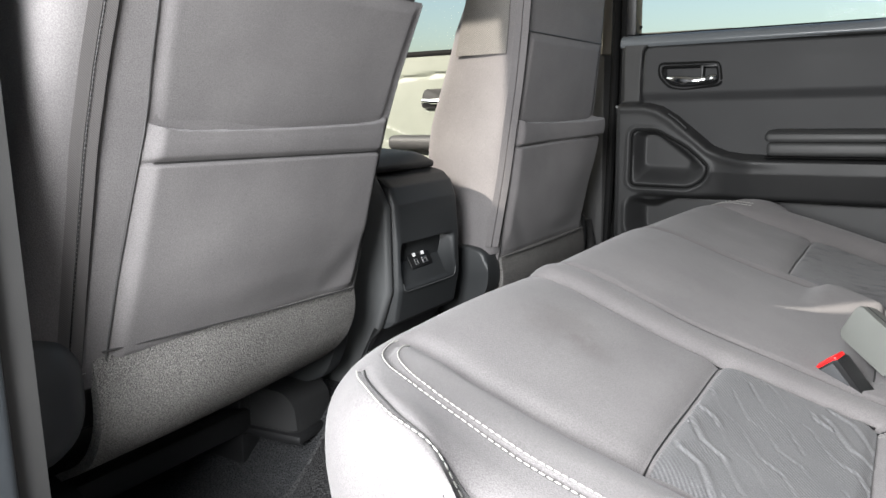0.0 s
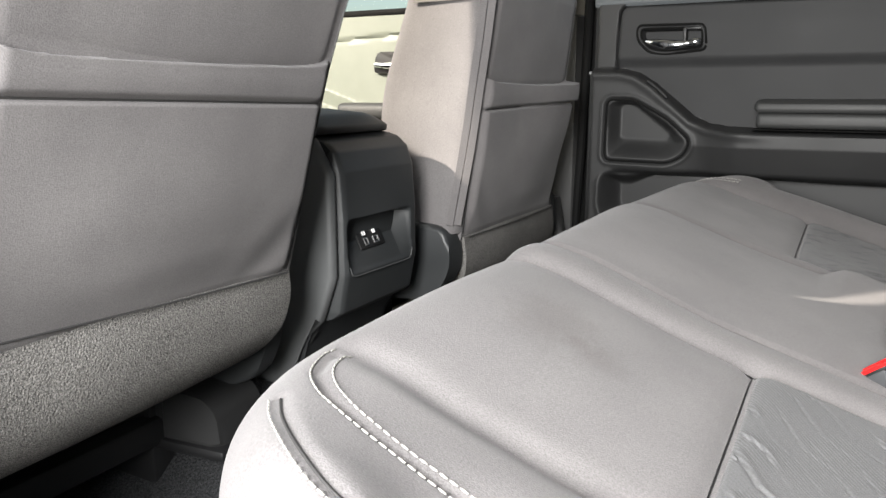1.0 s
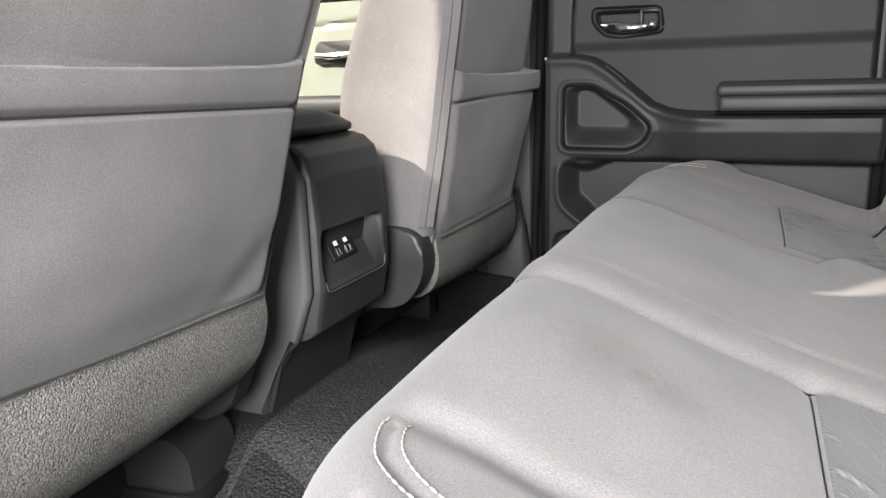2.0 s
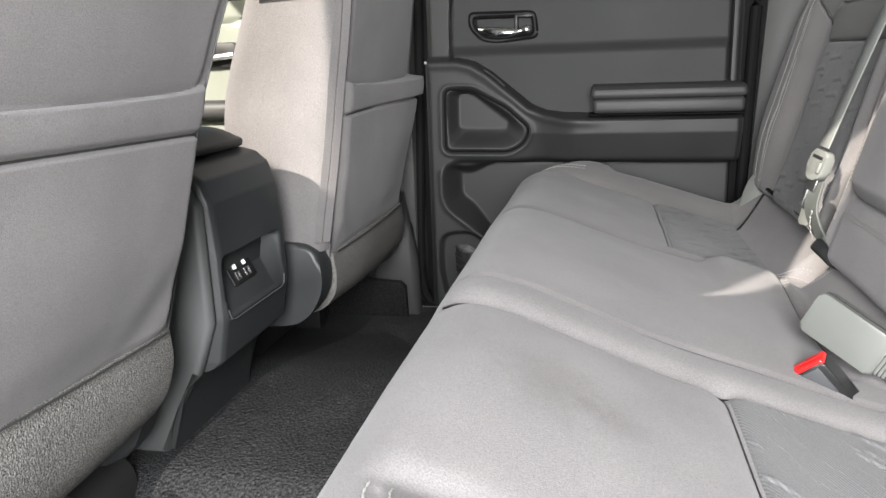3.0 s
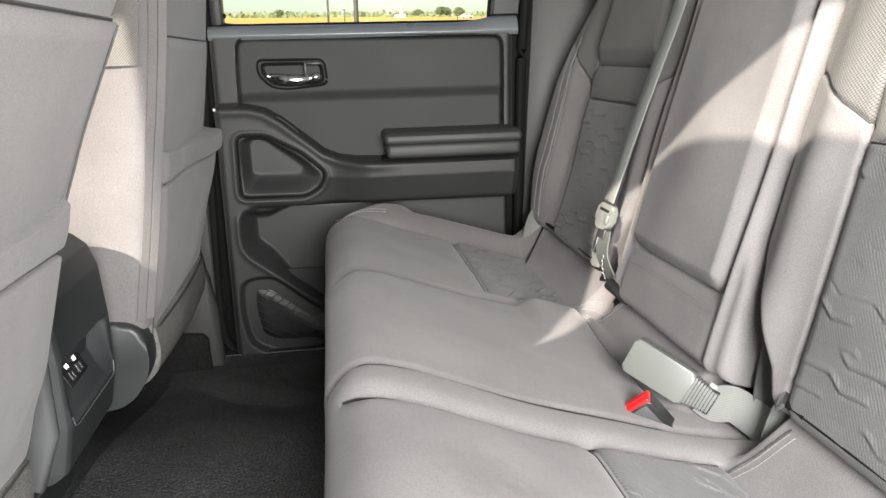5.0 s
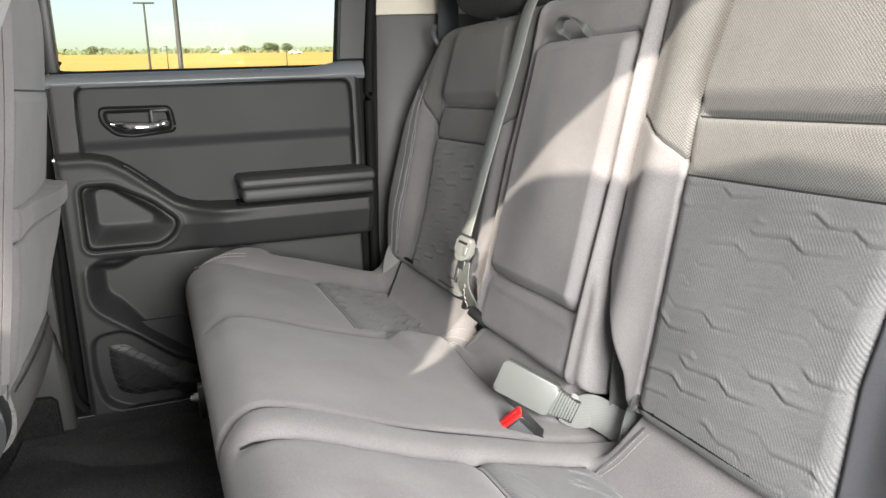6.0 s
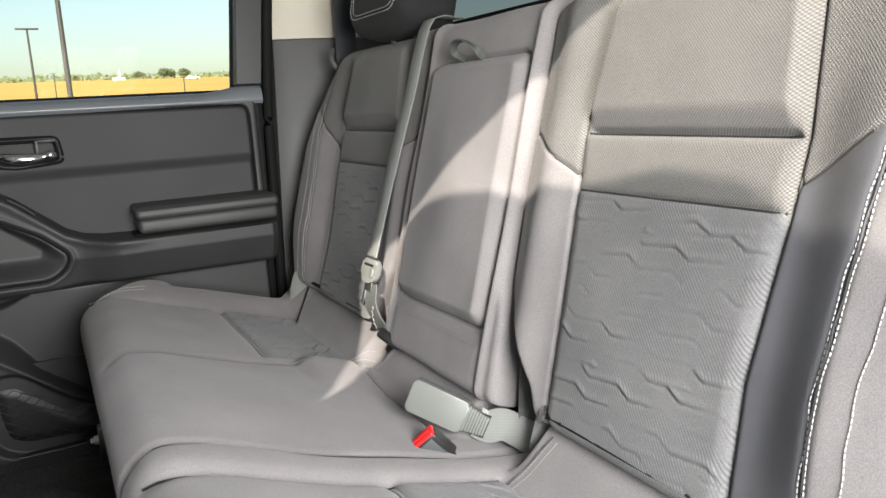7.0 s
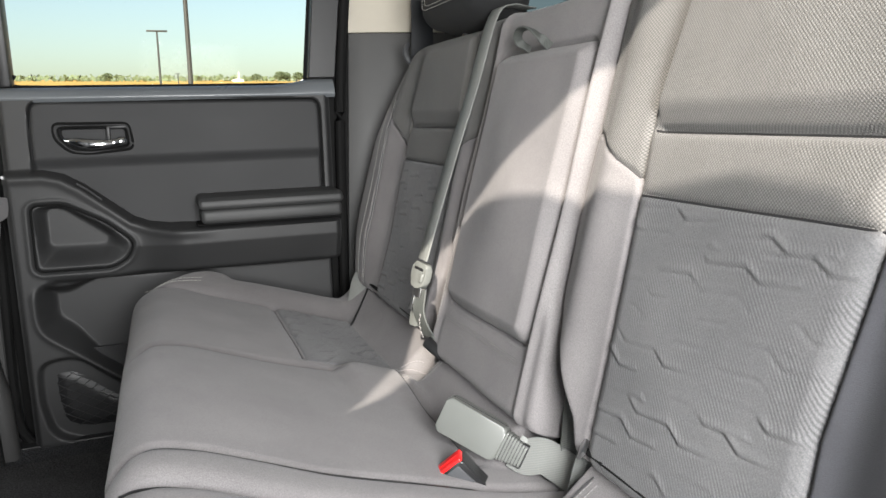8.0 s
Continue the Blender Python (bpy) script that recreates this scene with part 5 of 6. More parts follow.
# ---- belts ----
def shoulder_belt():
    e = thing("seat_belt", (0.06, 0.16, 0.14), "grey middle seat belt hanging over the backrest with its latch plates", "seat belt")
    run = spline([(0.215, 0.20, 0.655), (0.172, 0.180, 0.655), (0.146, 0.172, 0.635), (0.115, 0.170, 0.545), (0.084, 0.170, 0.459), (0.055, 0.170, 0.375), (0.032, 0.170, 0.305)], 8)
    part("webbing", strap(run, 0.035, 0.0022, (0.0, 1, 0.0)), M_WEB, e)
    m = Matrix.Translation((0.028, 0.168, 0.284)) @ pose(0, 0, 0, 6, 15, 14) @ Matrix.Scale(0.8, 4)
    lp = part("latch_plate", moved(prism(rounded([(-0.021, 0.022), (0.021, 0.022), (0.023, -0.014), (0.010, -0.024), (-0.010, -0.024), (-0.023, -0.014)], 0.008), "x", -0.007, 0.007, 0.004, 3), m), M_BUCKLE, e, "grey moulded latch plate")
    part("slot", moved(box(-0.0082, -0.0060, -0.014, 0.014, 0.008, 0.013, 0.001), m), M_BLACK, lp)
    part("rivet", moved(box(-0.0105, -0.0060, -0.019, -0.010, -0.012, 0.006, 0.003, 3), m), M_BUCKLE, lp)
    part("tongue", moved(join(box(-0.0015, 0.0015, -0.012, 0.010, -0.040, -0.022, 0.001), box(-0.0015, 0.0015, 0.003, 0.010, -0.066, -0.038, 0.001)), m), M_STEEL, e, "bright steel tongue")
    n = Matrix.Translation((0.022, 0.178, 0.232)) @ pose(0, 0, 0, 0, 12, 20)
    part("second_tongue", moved(prism(rounded([(-0.010, 0.022), (0.010, 0.022), (0.010, -0.024), (-0.010, -0.024)], 0.004), "x", -0.0016, 0.0016, 0.0008), n), M_BUCKLE, e)
    part("short_webbing", strap(spline([(0.026, 0.166, 0.262), (0.020, 0.158, 0.232), (0.030, 0.152, 0.202), (0.046, 0.146, 0.182)], 6), 0.026, 0.0028, (-0.3, 1, 0)), M_WEB_DARK, e)
    part("anchor_stitch", dashes([(0.0185 + 0.0002 * (i - 6) ** 2, 0.150 + 0.006 * (i % 2), 0.246 - 0.0045 * i) for i in range(13)], 0.005, 0.0012, 0.0010), M_THREAD_GREY, e)
    q = pose(0.040, 0.134, 0.186, 24, 26, 34)
    sb = part("small_buckle", moved(box(-0.013, 0.013, -0.024, 0.020, -0.013, 0.004, 0.005, 3), q), M_BLACK, e, "small black release buckle")
    part("buckle_ring", moved(box(-0.009, 0.009, -0.022, 0.018, 0.004, 0.010, 0.003, 3), q), M_BUCKLE, sb)
    part("release_bar", moved(tube([(-0.008, -0.016, 0.013), (0.0, 0.0, 0.0145), (0.006, 0.014, 0.013)], 0.0032, 8), q), M_STEEL, sb)


def outer_belt():
    e = thing("seat_belt", (0.215, 0.66, 0.60), "dark navy shoulder belt running down behind the far headrest", "seat belt")
    part("webbing", strap(spline([(0.232, 0.700, 1.05), (0.222, 0.680, 0.86), (0.212, 0.664, 0.68), (0.205, 0.650, 0.60)], 8), 0.047, 0.0024, (1, 0.05, 0)), M_WEB_NAVY, e)
    part("guide", tube(spline([(0.168, 0.628, 0.645), (0.160, 0.618, 0.630), (0.164, 0.612, 0.612), (0.180, 0.612, 0.604)], 6), 0.0055, 10), M_SHELL, e, "grey plastic belt guide loop")


outer_belt()


def loose_buckle():
    e = thing("seat_belt_buckle", (-0.004, -0.101, 0.13), "grey plastic belt buckle lying loose on the bench", "belt buckle")
    along, wide = Vector((0.049, -0.0465, -0.029)).normalized(), Vector((-0.018, 0.005, -0.035))
    wide = (wide - along * wide.dot(along)).normalized()
    up = along.cross(wide)
    m = Matrix.Translation(Vector((-0.0035, -0.101, 0.169)) - up * 0.010) @ Matrix((along, wide, up)).transposed().to_4x4()
    shape = rounded([(-0.037, -0.0205), (0.036, -0.0195), (0.036, 0.0195), (-0.037, 0.0205)], 0.005)
    body = part("housing", moved(prism(shape, "z", -0.011, 0.010, 0.0032, 4), m), M_BUCKLE, e, smooth=50)
    part("slot", moved(box(-0.0378, -0.0368, -0.0145, 0.0145, -0.004, 0.001, 0.0003), m), M_BLACK, body)
    part("parting_line", moved(join(box(-0.034, 0.034, -0.02085, -0.0203, -0.0015, -0.0009, 0.0), box(-0.034, 0.034, 0.0203, 0.02085, -0.0015, -0.0009, 0.0)), m), M_BLACK, body)
    part("print", moved(join(*[box(-0.0255, -0.0228, -0.0115 + 0.0042 * i, -0.0085 + 0.0042 * i, 0.0099, 0.0102, 0.0) for i in range(6)]), m), M_TAG, body)
    for k in range(8):
        w = 0.0165 - 0.0006 * k
        part("rib", moved(prism(rounded([(-w, -0.008), (w, -0.008), (w, 0.008), (-w, 0.008)], 0.003), "x", 0.0362 + 0.0034 * k, 0.0388 + 0.0034 * k, 0.0008), m), M_BUCKLE, e)
    part("boot", moved(prism(rounded([(-0.0135, -0.0062), (0.0135, -0.0062), (0.0135, 0.0062), (-0.0135, 0.0062)], 0.002), "x", 0.034, 0.064, 0.0005), m), M_BLACK, e, "dark rubber boot between the ribs")
    run = spline([m @ Vector((0.050, 0, 0.002)), m @ Vector((0.064, 0.0, 0.002)), (0.048, -0.163, 0.150), (0.064, -0.186, 0.140), (0.084, -0.205, 0.128)], 8)
    wv = [tuple(wide)] * len(run)
    part("webbing", strap(run, 0.038, 0.0024, wv), M_WEB, e, "pale woven strap")


def red_buckle():
    e = thing("seat_belt_buckle", (-0.045, -0.155, 0.11), "belt buckle with a red button in the cushion gap", "belt buckle")
    u, a = Vector((0.65, -0.39, 0.65)).normalized(), Vector((0.6, -0.1, -0.79))
    a = (a - u * a.dot(u)).normalized()
    w = u.cross(a)
    m = Matrix.Translation(Vector((-0.057, -0.1555, 0.155)) + w * 0.006) @ Matrix((a, u, w)).transposed().to_4x4()
    b = part("housing", moved(prism(rounded([(0.002, -0.0165), (0.050, -0.014), (0.050, 0.014), (0.002, 0.0165)], 0.004), "z", -0.0075, 0.0125, 0.0025, 3), m), M_BLACK, e, "black moulded housing", smooth=50)
    part("button", moved(box(-0.0008, 0.006, -0.0158, 0.0158, -0.0066, 0.0110, 0.0018, 3), m), M_RED, b, "red release button")
    part("button_rim", moved(box(-0.0014, 0.001, -0.0120, 0.0120, 0.0015, 0.0040, 0.0005), m), M_RED, b)
    part("cheek", moved(box(0.004, 0.030, -0.010, 0.010, -0.0088, -0.0070, 0.0008), m), M_SHELL, b, "grey label on the housing")
    part("stalk", strap(spline([m @ Vector((0.046, 0, 0)), m @ Vector((0.065, 0, 0)), m @ Vector((0.085, 0, 0))], 5), 0.02, 0.004, tuple(u)), M_BLACK, e)


def anchor_webs():
    e = thing("seat_belt_anchor", (0.08, -0.19, 0.1), "flat grey belt webbing rising between the backrests", "belt webbing")
    part("webbing", strap(spline([(0.120, -0.150, 0.265), (0.095, -0.168, 0.220), (0.078, -0.184, 0.170), (0.072, -0.192, 0.11)], 6), 0.038, 0.003, (-0.77, 0.64, 0.27)), M_WEB_DARK, e)
    part("webbing", strap(spline([(0.100, -0.218, 0.235), (0.074, -0.224, 0.190), (0.056, -0.228, 0.150), (0.050, -0.228, 0.11)], 6), 0.026, 0.003, (-0.77, 0.64, 0.27)), M_WEB_DARK, e)
    f = thing("seat_belt_anchor", (0.03, 0.57, 0.1), "grey lap belt anchor beside the far backrest", "belt webbing")
    part("webbing", strap(spline([(0.075, 0.60, 0.225), (0.045, 0.585, 0.19), (0.03, 0.57, 0.14), (0.03, 0.56, 0.11)], 6), 0.045, 0.003, (0.8, -0.6, 0)), M_WEB, f)
    part("clip", moved(box(-0.004, 0.004, -0.006, 0.006, -0.008, 0.008, 0.002), pose(0.045, 0.557, 0.20, 10, 20, 0)), M_STEEL, f)


shoulder_belt()
loose_buckle()
red_buckle()
anchor_webs()


# ---- front seats ----
def front_seat(sg, dx):
    """sg: -1 driver's seat, +1 front passenger's."""
    lab = "grey cloth driver's seat with a map pocket and carpeted lower back" if sg < 0 else "grey cloth front passenger seat with a map pocket behind"
    e = thing("front_seat", (-0.85 + dx, sg * 0.40, -0.1), lab, "car seat", "front seats")
    if sg < 0:
        lean = lambda z: np.interp(z, [0.0, 0.10, 0.175, 0.219, 0.30, 0.395, 0.46, 0.52, 0.66, 0.80], [-0.690, -0.656, -0.634, -0.621, -0.598, -0.570, -0.545, -0.518, -0.455, -0.40])
    else:
        lean = lambda z: np.interp(z, [0.0, 0.10, 0.15, 0.22, 0.30, 0.39, 0.46, 0.54, 0.62, 0.80], [-0.650, -0.624, -0.611, -0.600, -0.587, -0.574, -0.562, -0.550, -0.540, -0.525])
    inner0, outer0 = (0.188, 0.660) if sg < 0 else (0.160, 0.600)
    zs = np.concatenate([np.linspace(0.165, 0.54, 40), np.linspace(0.55, 0.725, 24)])
    rings = []
    for z in zs:
        top = max(0.0, (z - 0.62) / 0.1055)
        inn = inner0 + 0.012 * math.sin((z - 0.16) * 7) + 0.06 * (1 - math.sqrt(max(0, 1 - top ** 2.4)))
        out = outer0 - (0.015 if sg < 0 else 0.055) * max(0, (z - 0.2) / 0.43) - 0.06 * (1 - math.sqrt(max(0, 1 - top ** 2.4)))
        if sg < 0:
            out -= 0.075 * float(smooth_step(0.575, 0.645, np.array([z]))[0])
        xr = float(lean(z)) - 0.03 * (1 - math.sqrt(max(0, 1 - top ** 3)))
        if abs(z - 0.545) < 0.004:
            xr -= 0.003
        depth = 0.135 - 0.05 * max(0, (z - 0.55) / 0.2)
        bol = 0.045 * math.exp(-(((z - 0.36) / 0.16) ** 2))
        x0 = xr - depth
        tuck = 0.10 * float(smooth_step(0.43, 0.50, np.array([z]))[0]) if sg < 0 else 0.0
        ring = []
        shape = [(xr, inn, 0.030), (xr, out, 0.034), (x0 - bol, out - 0.01, 0.045), (x0 - bol, out - 0.085, 0.03), (x0, out - 0.13, 0.03), (x0, inn + 0.13, 0.03), (x0 - bol, inn + 0.085 + tuck, 0.03), (x0 - bol, inn + 0.012 + tuck, 0.045)]
        k = len(shape)
        for i in range(k):
            p, a, b = Vector(shape[i][:2]), Vector(shape[i - 1][:2]), Vector(shape[(i + 1) % k][:2])
            r = min(shape[i][2], (a - p).length * 0.45, (b - p).length * 0.45)
            s_, e_ = p + (a - p).normalized() * r, p + (b - p).normalized() * r
            for t in [i_ / 7 for i_ in range(8)]:
                q = (1 - t) ** 2 * s_ + 2 * t * (1 - t) * p + t * t * e_
                ring.append((q.x, sg * q.y, z))
        rings.append(ring)
    back = part("backrest", loft(rings), M_CLOTH, e, smooth=50)
    # rear panel with its map pocket
    lip_hi, lip_lo = (0.403, 0.370) if sg < 0 else (0.394, 0.356)
    z0 = 0.178 if sg < 0 else 0.152
    v, w = np.meshgrid(np.linspace(0, 1, 110), np.linspace(0, 1, 300), indexing="ij")
    seam_out = (lambda z: np.interp(z, [0.19, 0.27, 0.41, 0.513], [0.572, 0.567, 0.553, 0.562])) if sg < 0 else (lambda z: np.interp(z, [0.14, 0.39, 0.53], [0.585, 0.548, 0.530]))
    seam_in = (lambda z: 0.196 + 0.0 * z) if sg < 0 else (lambda z: 0.190 + 0.0 * z)
    Z = z0 + w * (0.542 - z0)
    A = seam_in(Z) + v * (seam_out(Z) - seam_in(Z))
    hi = lip_hi + 0.009 * (np.abs(v - 0.5) * 2) ** 12 - 0.003 * np.sin(v * math.pi)
    lo = lip_lo + 0.008 * v - 0.004
    D = 0.004 * smooth_step(0, 0.02, np.minimum(v, 1 - v) * 0.38)
    lip = smooth_step(hi + 0.0010, hi - 0.0012, Z) * smooth_step(lo - 0.003, lo + 0.006, Z)
    D += 0.009 * lip * (0.75 + 0.25 * np.sin(np.clip((Z - lo) / (hi - lo), 0, 1) * math.pi)) * smooth_step(0, 0.02, v + 0.01)
    D += 0.007 * smooth_step(lo + 0.002, lo - 0.004, Z) * smooth_step(z0, z0 + 0.10, Z) + groove(Z - lo, 0.0022, 0.0045) - 0.0035 * np.exp(-np.clip(Z - hi, 0, 1) / 0.006) * (Z > hi)
    D += 0.010 * smooth_step(lo, lo - 0.1, Z) * smooth_step(z0, z0 + 0.06, Z) * np.sin(v * math.pi) ** 2
    D += 0.0025 * np.sin(A * 60 + Z * 70) * smooth_step(0.30, 0.18, Z) * smooth_step(0.35, 0.0, v) + 0.0012 * np.sin(A * 22) * np.sin(Z * 18)
    if sg > 0:
        # the pocket has sagged open towards its outer end
        D += 0.024 * lip * smooth_step(0.30, 0.85, v) + 0.015 * smooth_step(lo + 0.004, lo - 0.002, Z) * smooth_step(lo - 0.13, lo, Z) * smooth_step(0.30, 0.85, v)
    rimd = np.minimum(np.minimum(v, 1 - v) * 0.38, np.minimum(w, 1 - w) * (0.542 - z0))
    X = lean(Z) + 0.0003 + D * smooth_step(0.0, 0.016, rimd)
    part("map_pocket", grid(np.stack([X, sg * A, Z], -1), (-0.006, 0, 0)), M_CLOTH, back, "stretch cloth map pocket", smooth=60)
    part("seam", tube([(float(lean(lip_lo + 0.008 * t - 0.004)) + 0.0045, sg * float(seam_in(lip_lo) + t * (seam_out(lip_lo) - seam_in(lip_lo))), lip_lo + 0.008 * t - 0.004) for t in np.linspace(0.03, 0.96, 24)], 0.0009, 6), M_TAG, back)
    for f in (seam_out, seam_in):
        part("seam", tube([(lean(z) + 0.0012, sg * float(f(z)), z) for z in np.linspace(z0, 0.54, 14)], 0.0010, 6), M_TAG, back)
    part("seam", tube([(float(lean(0.543)) + 0.0002, sg * y, 0.543) for y in np.linspace(0.215 if sg < 0 else 0.19, 0.60 if sg < 0 else 0.53, 14)], 0.0014, 6), M_TAG, back)
    # zip tape on the corner: outboard on the driver's seat, inboard on the passenger's
    for o, wdt in ((-0.006, 0.0115), (0.006, 0.0115)):
        pts = []
        for z in np.linspace(0.18, 0.66, 22):
            if sg < 0:
                yy, xx = 0.610 + o, lean(z) + 0.0018 - max(0.0, o) * 0.35
            else:
                yy, xx = inner0 + 0.012 * math.sin((z - 0.16) * 7) + 0.004 - o * 0.7, lean(z) - 0.004 - o * 0.8
            pts.append((float(xx), sg * yy, z))
        part("zip_tape", strap(pts, wdt, 0.0024 if sg < 0 else 0.0014, (-0.2, -1, 0) if sg < 0 else (0.75, 0.65, 0)), M_ZIP if sg < 0 else M_CLOTH, back)
    if sg < 0:
        part("zip_teeth", dashes([(float(lean(z)) + 0.003, -0.610, z) for z in np.linspace(0.19, 0.65, 20)], 0.003, 0.0012, 0.0007), M_BLACK, back)
        for o in (-0.0125, 0.0125):
            part("seam", tube([(float(lean(z)) + 0.0022 - max(0.0, o) * 0.35, -0.610 - o, z) for z in np.linspace(0.19, 0.55, 14)], 0.0009, 5), M_TAG, back)
    # carpeted lower flap
    v, w = np.meshgrid(np.linspace(0, 1, 50), np.linspace(0, 1, 30), indexing="ij")
    path = spline([(lean(z0) + 0.004, 0, z0 + 0.004), (lean(z0) + 0.006, 0, z0 - 0.03), (lean(z0) - 0.004, 0, z0 - 0.065), (lean(z0) - 0.035, 0, z0 - 0.095), (lean(z0) - 0.09, 0, z0 - 0.115)], 10)
    px, pz = np.interp(w * (len(path) - 1), range(len(path)), [p.x for p in path]), np.interp(w * (len(path) - 1), range(len(path)), [p.z for p in path])
    i0 = 0.196 + 0.06 * w ** 2
    o0 = 0.586 - 0.012 * w if sg < 0 else 0.590 + 0.026 * w
    A = i0 + v * (o0 - i0)
    pz = pz + 0.018 * v * (1 if sg < 0 else 0.0) * (1 - w) - 0.02 * v * w
    part("carpet_flap", grid(np.stack([px + 0.006 * np.sin(v * math.pi), sg * A, pz], -1), (-0.012, 0, 0.004)), M_FLAP, e, "speckled grey carpet lower flap", smooth=60)
    part("seam", tube([(float(lean(z0)) + 0.0085 + 0.006 * math.sin(t * math.pi), sg * (0.196 + t * (0.392 if sg < 0 else 0.394)), z0 + 0.0045 + (0.018 * t if sg < 0 else 0.0)) for t in [0.02 + i_ / 12.6 for i_ in range(13)]], 0.0010, 6), M_TAG, e)
    # recliner covers
    lx = float(lean(0.1)) + (0.015 if sg > 0 else -0.012)
    foot_z = 0.02 if sg < 0 else 0.052
    sh = rounded([(lx - 0.145, foot_z), (lx - 0.03, foot_z + 0.01), (lx + 0.004, 0.10 if sg < 0 else 0.115), (lx - 0.006, 0.178), (lx - 0.16, 0.185)], 0.045, 6)
    y_in, y_out = (0.150, 0.194) if sg > 0 else (0.166, 0.192)
    part("recliner_cover", prism(sh, "y", min(sg * y_in, sg * y_out), max(sg * y_in, sg * y_out), 0.007 if sg > 0 else 0.005, 3), M_CONSOLE, e, "dark plastic recliner cover", smooth=60)
    if sg < 0:
        part("recliner_cover", box(-0.80, -0.600, -0.72, -0.588, 0.10, 0.244, 0.058, 8), M_SHELL, e, "rounded grey plastic recliner cover")
        part("hinge_pin", tube([(-0.66, -0.594, 0.186), (-0.632, -0.593, 0.188)], 0.006, 10), M_STEEL, e)
    else:
        sh = rounded([(-0.755, 0.02), (-0.64, 0.03), (-0.605, 0.10), (-0.616, 0.22), (-0.77, 0.225)], 0.045, 6)
        part("recliner_cover", prism(sh, "y", 0.585, 0.615, 0.012, 4), M_CONSOLE, e)
    # cushion, rails
    part("seat", box(-1.18 + dx, -0.70 + dx, min(sg * 0.19, sg * 0.645), max(sg * 0.19, sg * 0.645), 0.075, 0.235, 0.05, 5), M_CLOTH, e)
    for yy in (0.24, 0.58):
        part("rail", box(-1.2 + dx, -0.78 + dx, sg * yy - 0.02, sg * yy + 0.02, -0.10, 0.02, 0.004), M_BLACK, e)
    part("cross_bar", box(-0.80 + dx, -0.77 + dx, min(sg * 0.2, sg * 0.62), max(sg * 0.2, sg * 0.62), -0.04, -0.005, 0.006), M_BLACK, e)
    # mesh upper part of the inboard side
    v, w = np.meshgrid(np.linspace(0, 1, 24), np.linspace(0, 1, 24), indexing="ij")
    Z = 0.508 + w * 0.12
    inn = inner0 + 0.012 * np.sin((Z - 0.16) * 7)
    X = lean(Z) - (0.032 if sg < 0 else 0.026) - v * ((0.065 if sg < 0 else 0.10) - 0.02 * w)
    part("mesh_side", grid(np.stack([X, sg * (inn - 0.0015 + 0.004 * v), Z], -1), (0, sg * 0.003, 0)), M_KNIT_SIDE, e)
    return e


front_seat(-1, -0.018)
front_seat(1, 0.0)


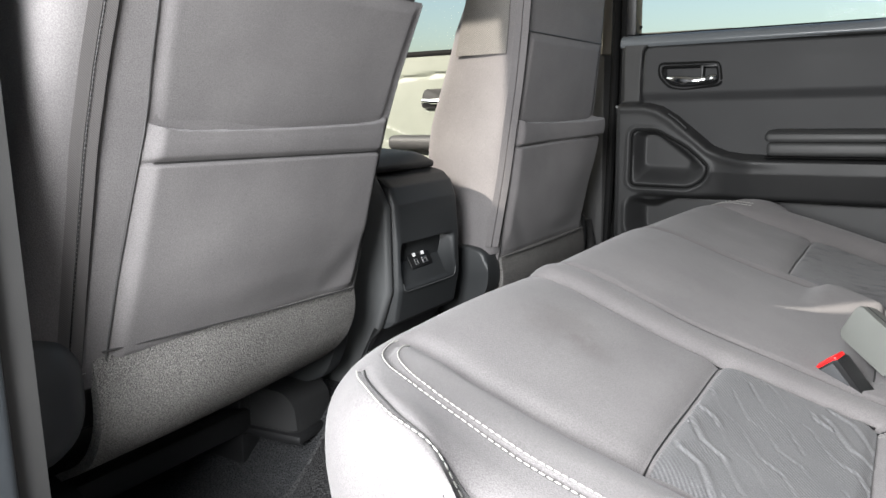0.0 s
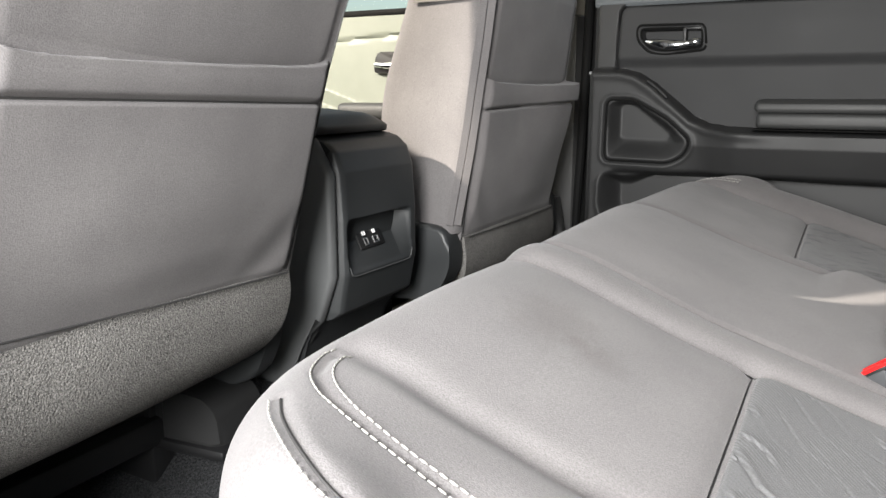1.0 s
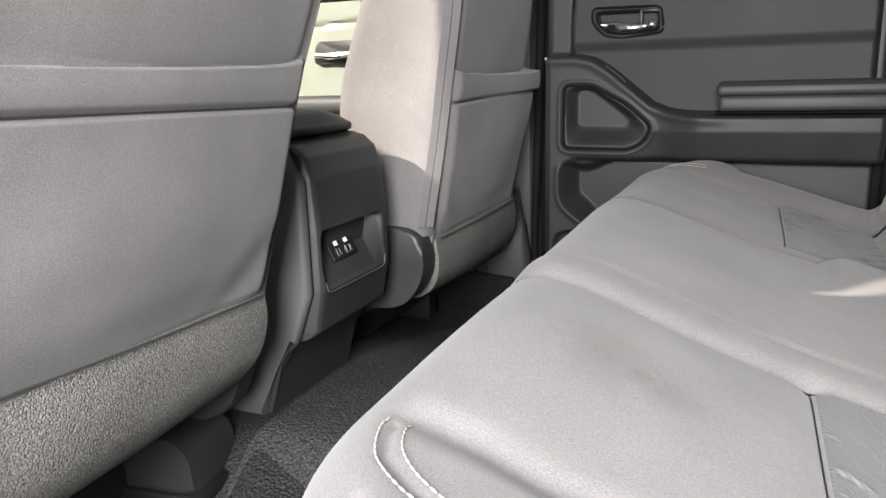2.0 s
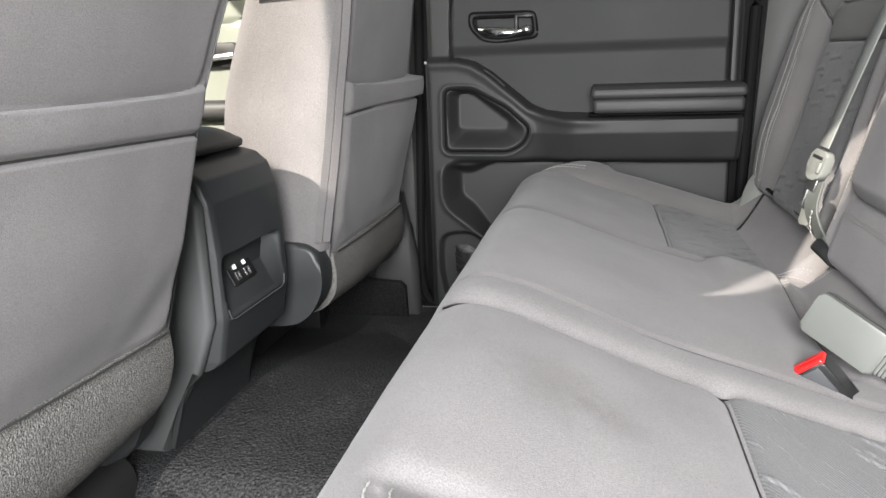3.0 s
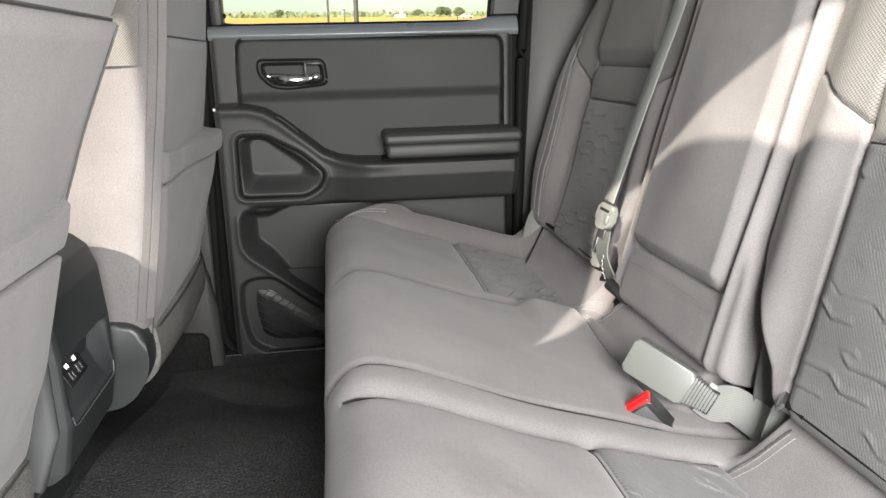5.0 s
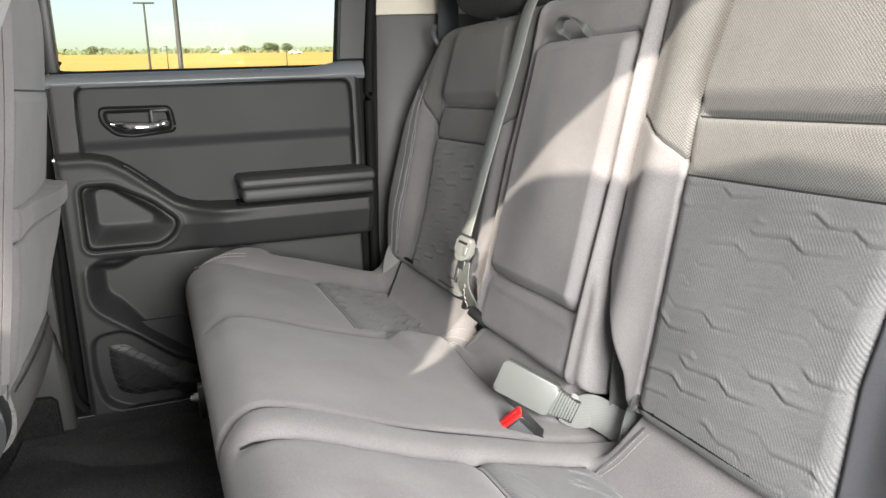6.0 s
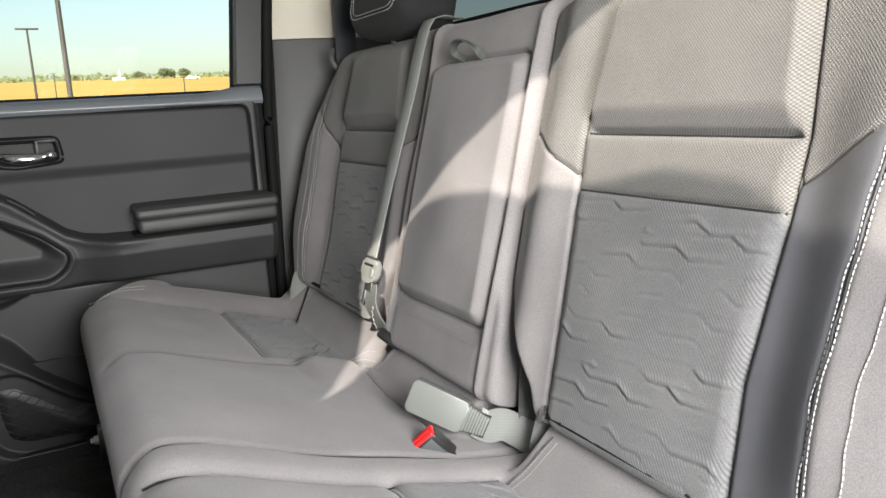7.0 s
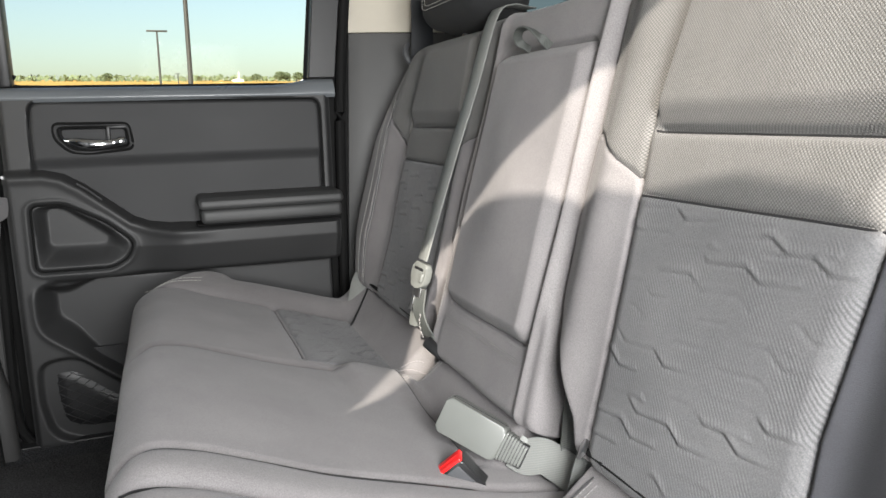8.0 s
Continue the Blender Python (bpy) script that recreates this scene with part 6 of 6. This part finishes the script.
# ---- console between the front seats ----
def console():
    e = thing("centre_console", (-0.8, 0, 0.0), "dark grey centre console with a padded lid and rear charging ports", "console")
    y, z = np.meshgrid(np.linspace(-0.084, 0.100, 110), np.linspace(0.088, 0.325, 120), indexing="ij")
    rear = np.interp(z, [0.08, 0.10, 0.15, 0.22, 0.28, 0.305, 0.318, 0.325], [-0.658, -0.642, -0.632, -0.632, -0.636, -0.645, -0.660, -0.690])
    rec = inside(y, z, rounded([(-0.078, 0.149), (0.078, 0.147), (0.078, 0.220), (-0.078, 0.222)], 0.010))
    rear = rear - 0.034 * smooth_step(0.0, 0.005, rec) * np.clip((z - 0.146) / 0.07, 0, 1) * np.clip((0.078 - y) / 0.024, 0, 1)
    rear = rear + 0.0012 * np.exp(-(((rec + 0.0) / 0.0022) ** 2)) * (z < 0.17)
    edge = np.minimum(y + 0.084 + 0.006, 0.100 - y)
    rear = rear - rim_round(edge, 0.016) - rim_round(z - 0.088, 0.012)
    b = part("rear_panel", grid(np.stack([rear, y, z], -1), (-0.03, 0, 0)), M_CONSOLE, e, "dark moulded rear panel with a port recess", smooth=60)
    # Paler tube along the recess rim paints its highlight.
    part("recess_highlight", tube([(-0.6310, -0.076, 0.160), (-0.6305, -0.072, 0.1495), (-0.6303, -0.064, 0.1470), (-0.6303, 0.0, 0.1462), (-0.6303, 0.064, 0.1455), (-0.6305, 0.073, 0.148), (-0.6310, 0.0775, 0.160)], 0.0009, 6), M_CONSOLE_SIDE, b)
    side = [(-1.20, -0.01), (-0.712, -0.01), (-0.700, 0.055), (-0.662, 0.090), (-0.640, 0.15), (-0.640, 0.28), (-0.665, 0.322), (-1.20, 0.322)]
    part("body", prism(side, "y", -0.102, -0.0845, 0.008, 3), M_CONSOLE_SIDE, e, "grey console side wall")
    part("core", prism([(q - 0.012, r) for q, r in side], "y", -0.0842, 0.0985, 0.004), M_CONSOLE, e)
    part("foot", prism([(-0.72, -0.012), (-0.706, -0.012), (-0.692, 0.06), (-0.664, 0.092), (-0.70, 0.092)], "y", -0.094, 0.094, 0.004), M_CONSOLE, e)
    rings = []
    for y in np.concatenate([-0.094 + 0.03 * (1 - np.cos(np.linspace(0, 1.57, 9))), 0.096 - 0.03 * (1 - np.cos(np.linspace(1.57, 0, 9)))]):
        d = max(0.0, 1 - min(y + 0.094, 0.096 - y) / 0.03)
        k = 0.030 * (1 - math.sqrt(max(0.0, 1 - d * d)))
        rings.append([(q, y, r) for q, r in rounded([(-1.02, 0.325), (-0.672 - k * 0.6, 0.325), (-0.668 - k, 0.334), (-0.70 - k, 0.350 - k * 0.45), (-0.78, 0.356 - k * 0.45), (-1.02, 0.358 - k * 0.45)], 0.014)])
    part("lid", loft(rings), M_PAD, e, "padded dark console lid")
    plate = part("port_plate", moved(box(-0.0015, 0.0015, -0.029, 0.029, -0.0145, 0.0145, 0.002), pose(-0.6498, -0.004, 0.187, 0, -26, 0)), M_BLACK, e, "glossy black plate with two charging ports")
    m = pose(-0.6498, -0.004, 0.187, 0, -26, 0)
    for k, yy in enumerate((-0.013, 0.011)):
        w = 0.0045 if k == 0 else 0.0062
        part("port_frame", moved(join(box(0.0012, 0.0024, yy - w, yy + w, -0.0100, -0.0085, 0.0), box(0.0012, 0.0024, yy - w, yy + w, -0.0015, 0.0, 0.0), box(0.0012, 0.0024, yy - w, yy - w + 0.0014, -0.0085, -0.0015, 0.0), box(0.0012, 0.0024, yy + w - 0.0014, yy + w, -0.0085, -0.0015, 0.0)), m), M_STEEL, plate)
        part("icon", moved(box(0.0013, 0.0023, yy - 0.0036, yy + 0.0030, 0.0036, 0.0098, 0.0012), m), M_WHITE, plate)


console()

# ---- floor things ----
mat_x, mat_y = np.meshgrid(np.linspace(-0.690, -0.30, 60), np.linspace(-0.62, 0.645, 120), indexing="ij")
mat_z = floor_z(mat_y) + 0.007 + 0.0012 * np.sin(mat_x * 31) * np.sin(mat_y * 27)
solo("floor_mat", grid(np.stack([mat_x, mat_y, mat_z], -1), (0, 0, -0.006)), M_MAT, "dark looped-pile carpet mat on the rear footwell floor", "floor mat")


def rail_cover(x, y, rz):
    e = thing("rail_cover", (x, y, -0.05), "black plastic cover over the seat rail end on the carpet", "rail cover", "rail covers")
    m = pose(x, y, -0.045, 0, 0, rz)
    part("cap", moved(prism(rounded([(-0.055, 0), (0.045, 0), (0.040, 0.055), (0.022, 0.072), (-0.055, 0.078)], 0.020, 5), "y", -0.042, 0.042, 0.016, 4), m), M_TRIM, e)
    part("skirt", moved(box(-0.06, 0.052, -0.049, 0.049, 0.0, 0.014, 0.005), m), M_BLACK, e)


rail_cover(-0.752, -0.205, 6)
rail_cover(-0.74, -0.60, 0)
cable = thing("cable", (-0.75, -0.36, -0.1), "thin pale wire looping under the driver's seat", "cable")
part("wire", tube(spline([(-0.89, -0.242, -0.080), (-0.87, -0.255, -0.0555), (-0.85, -0.264, -0.0376), (-0.83, -0.262, -0.026), (-0.82, -0.248, -0.021), (-0.82, -0.224, -0.026), (-0.82, -0.205, -0.040)], 8), 0.0011, 6), M_CABLE, cable)
tray = thing("underseat_tray", (-0.99, -0.45, -0.1), "black plastic tray under the driver's seat", "tray")
part("rim", prism(rounded([(-1.08, -0.62), (-0.905, -0.62), (-0.905, -0.30), (-1.08, -0.30)], 0.02), "z", -0.104, -0.070, 0.006), M_BLACK, tray)
# Grey thread on the black rim stands for the light along its edge.
part("edge", tube(spline([(-0.905, -0.60, -0.067), (-0.903, -0.46, -0.066), (-0.907, -0.36, -0.066), (-0.905, -0.31, -0.068)], 6), 0.0022, 6), M_SHELL, tray)
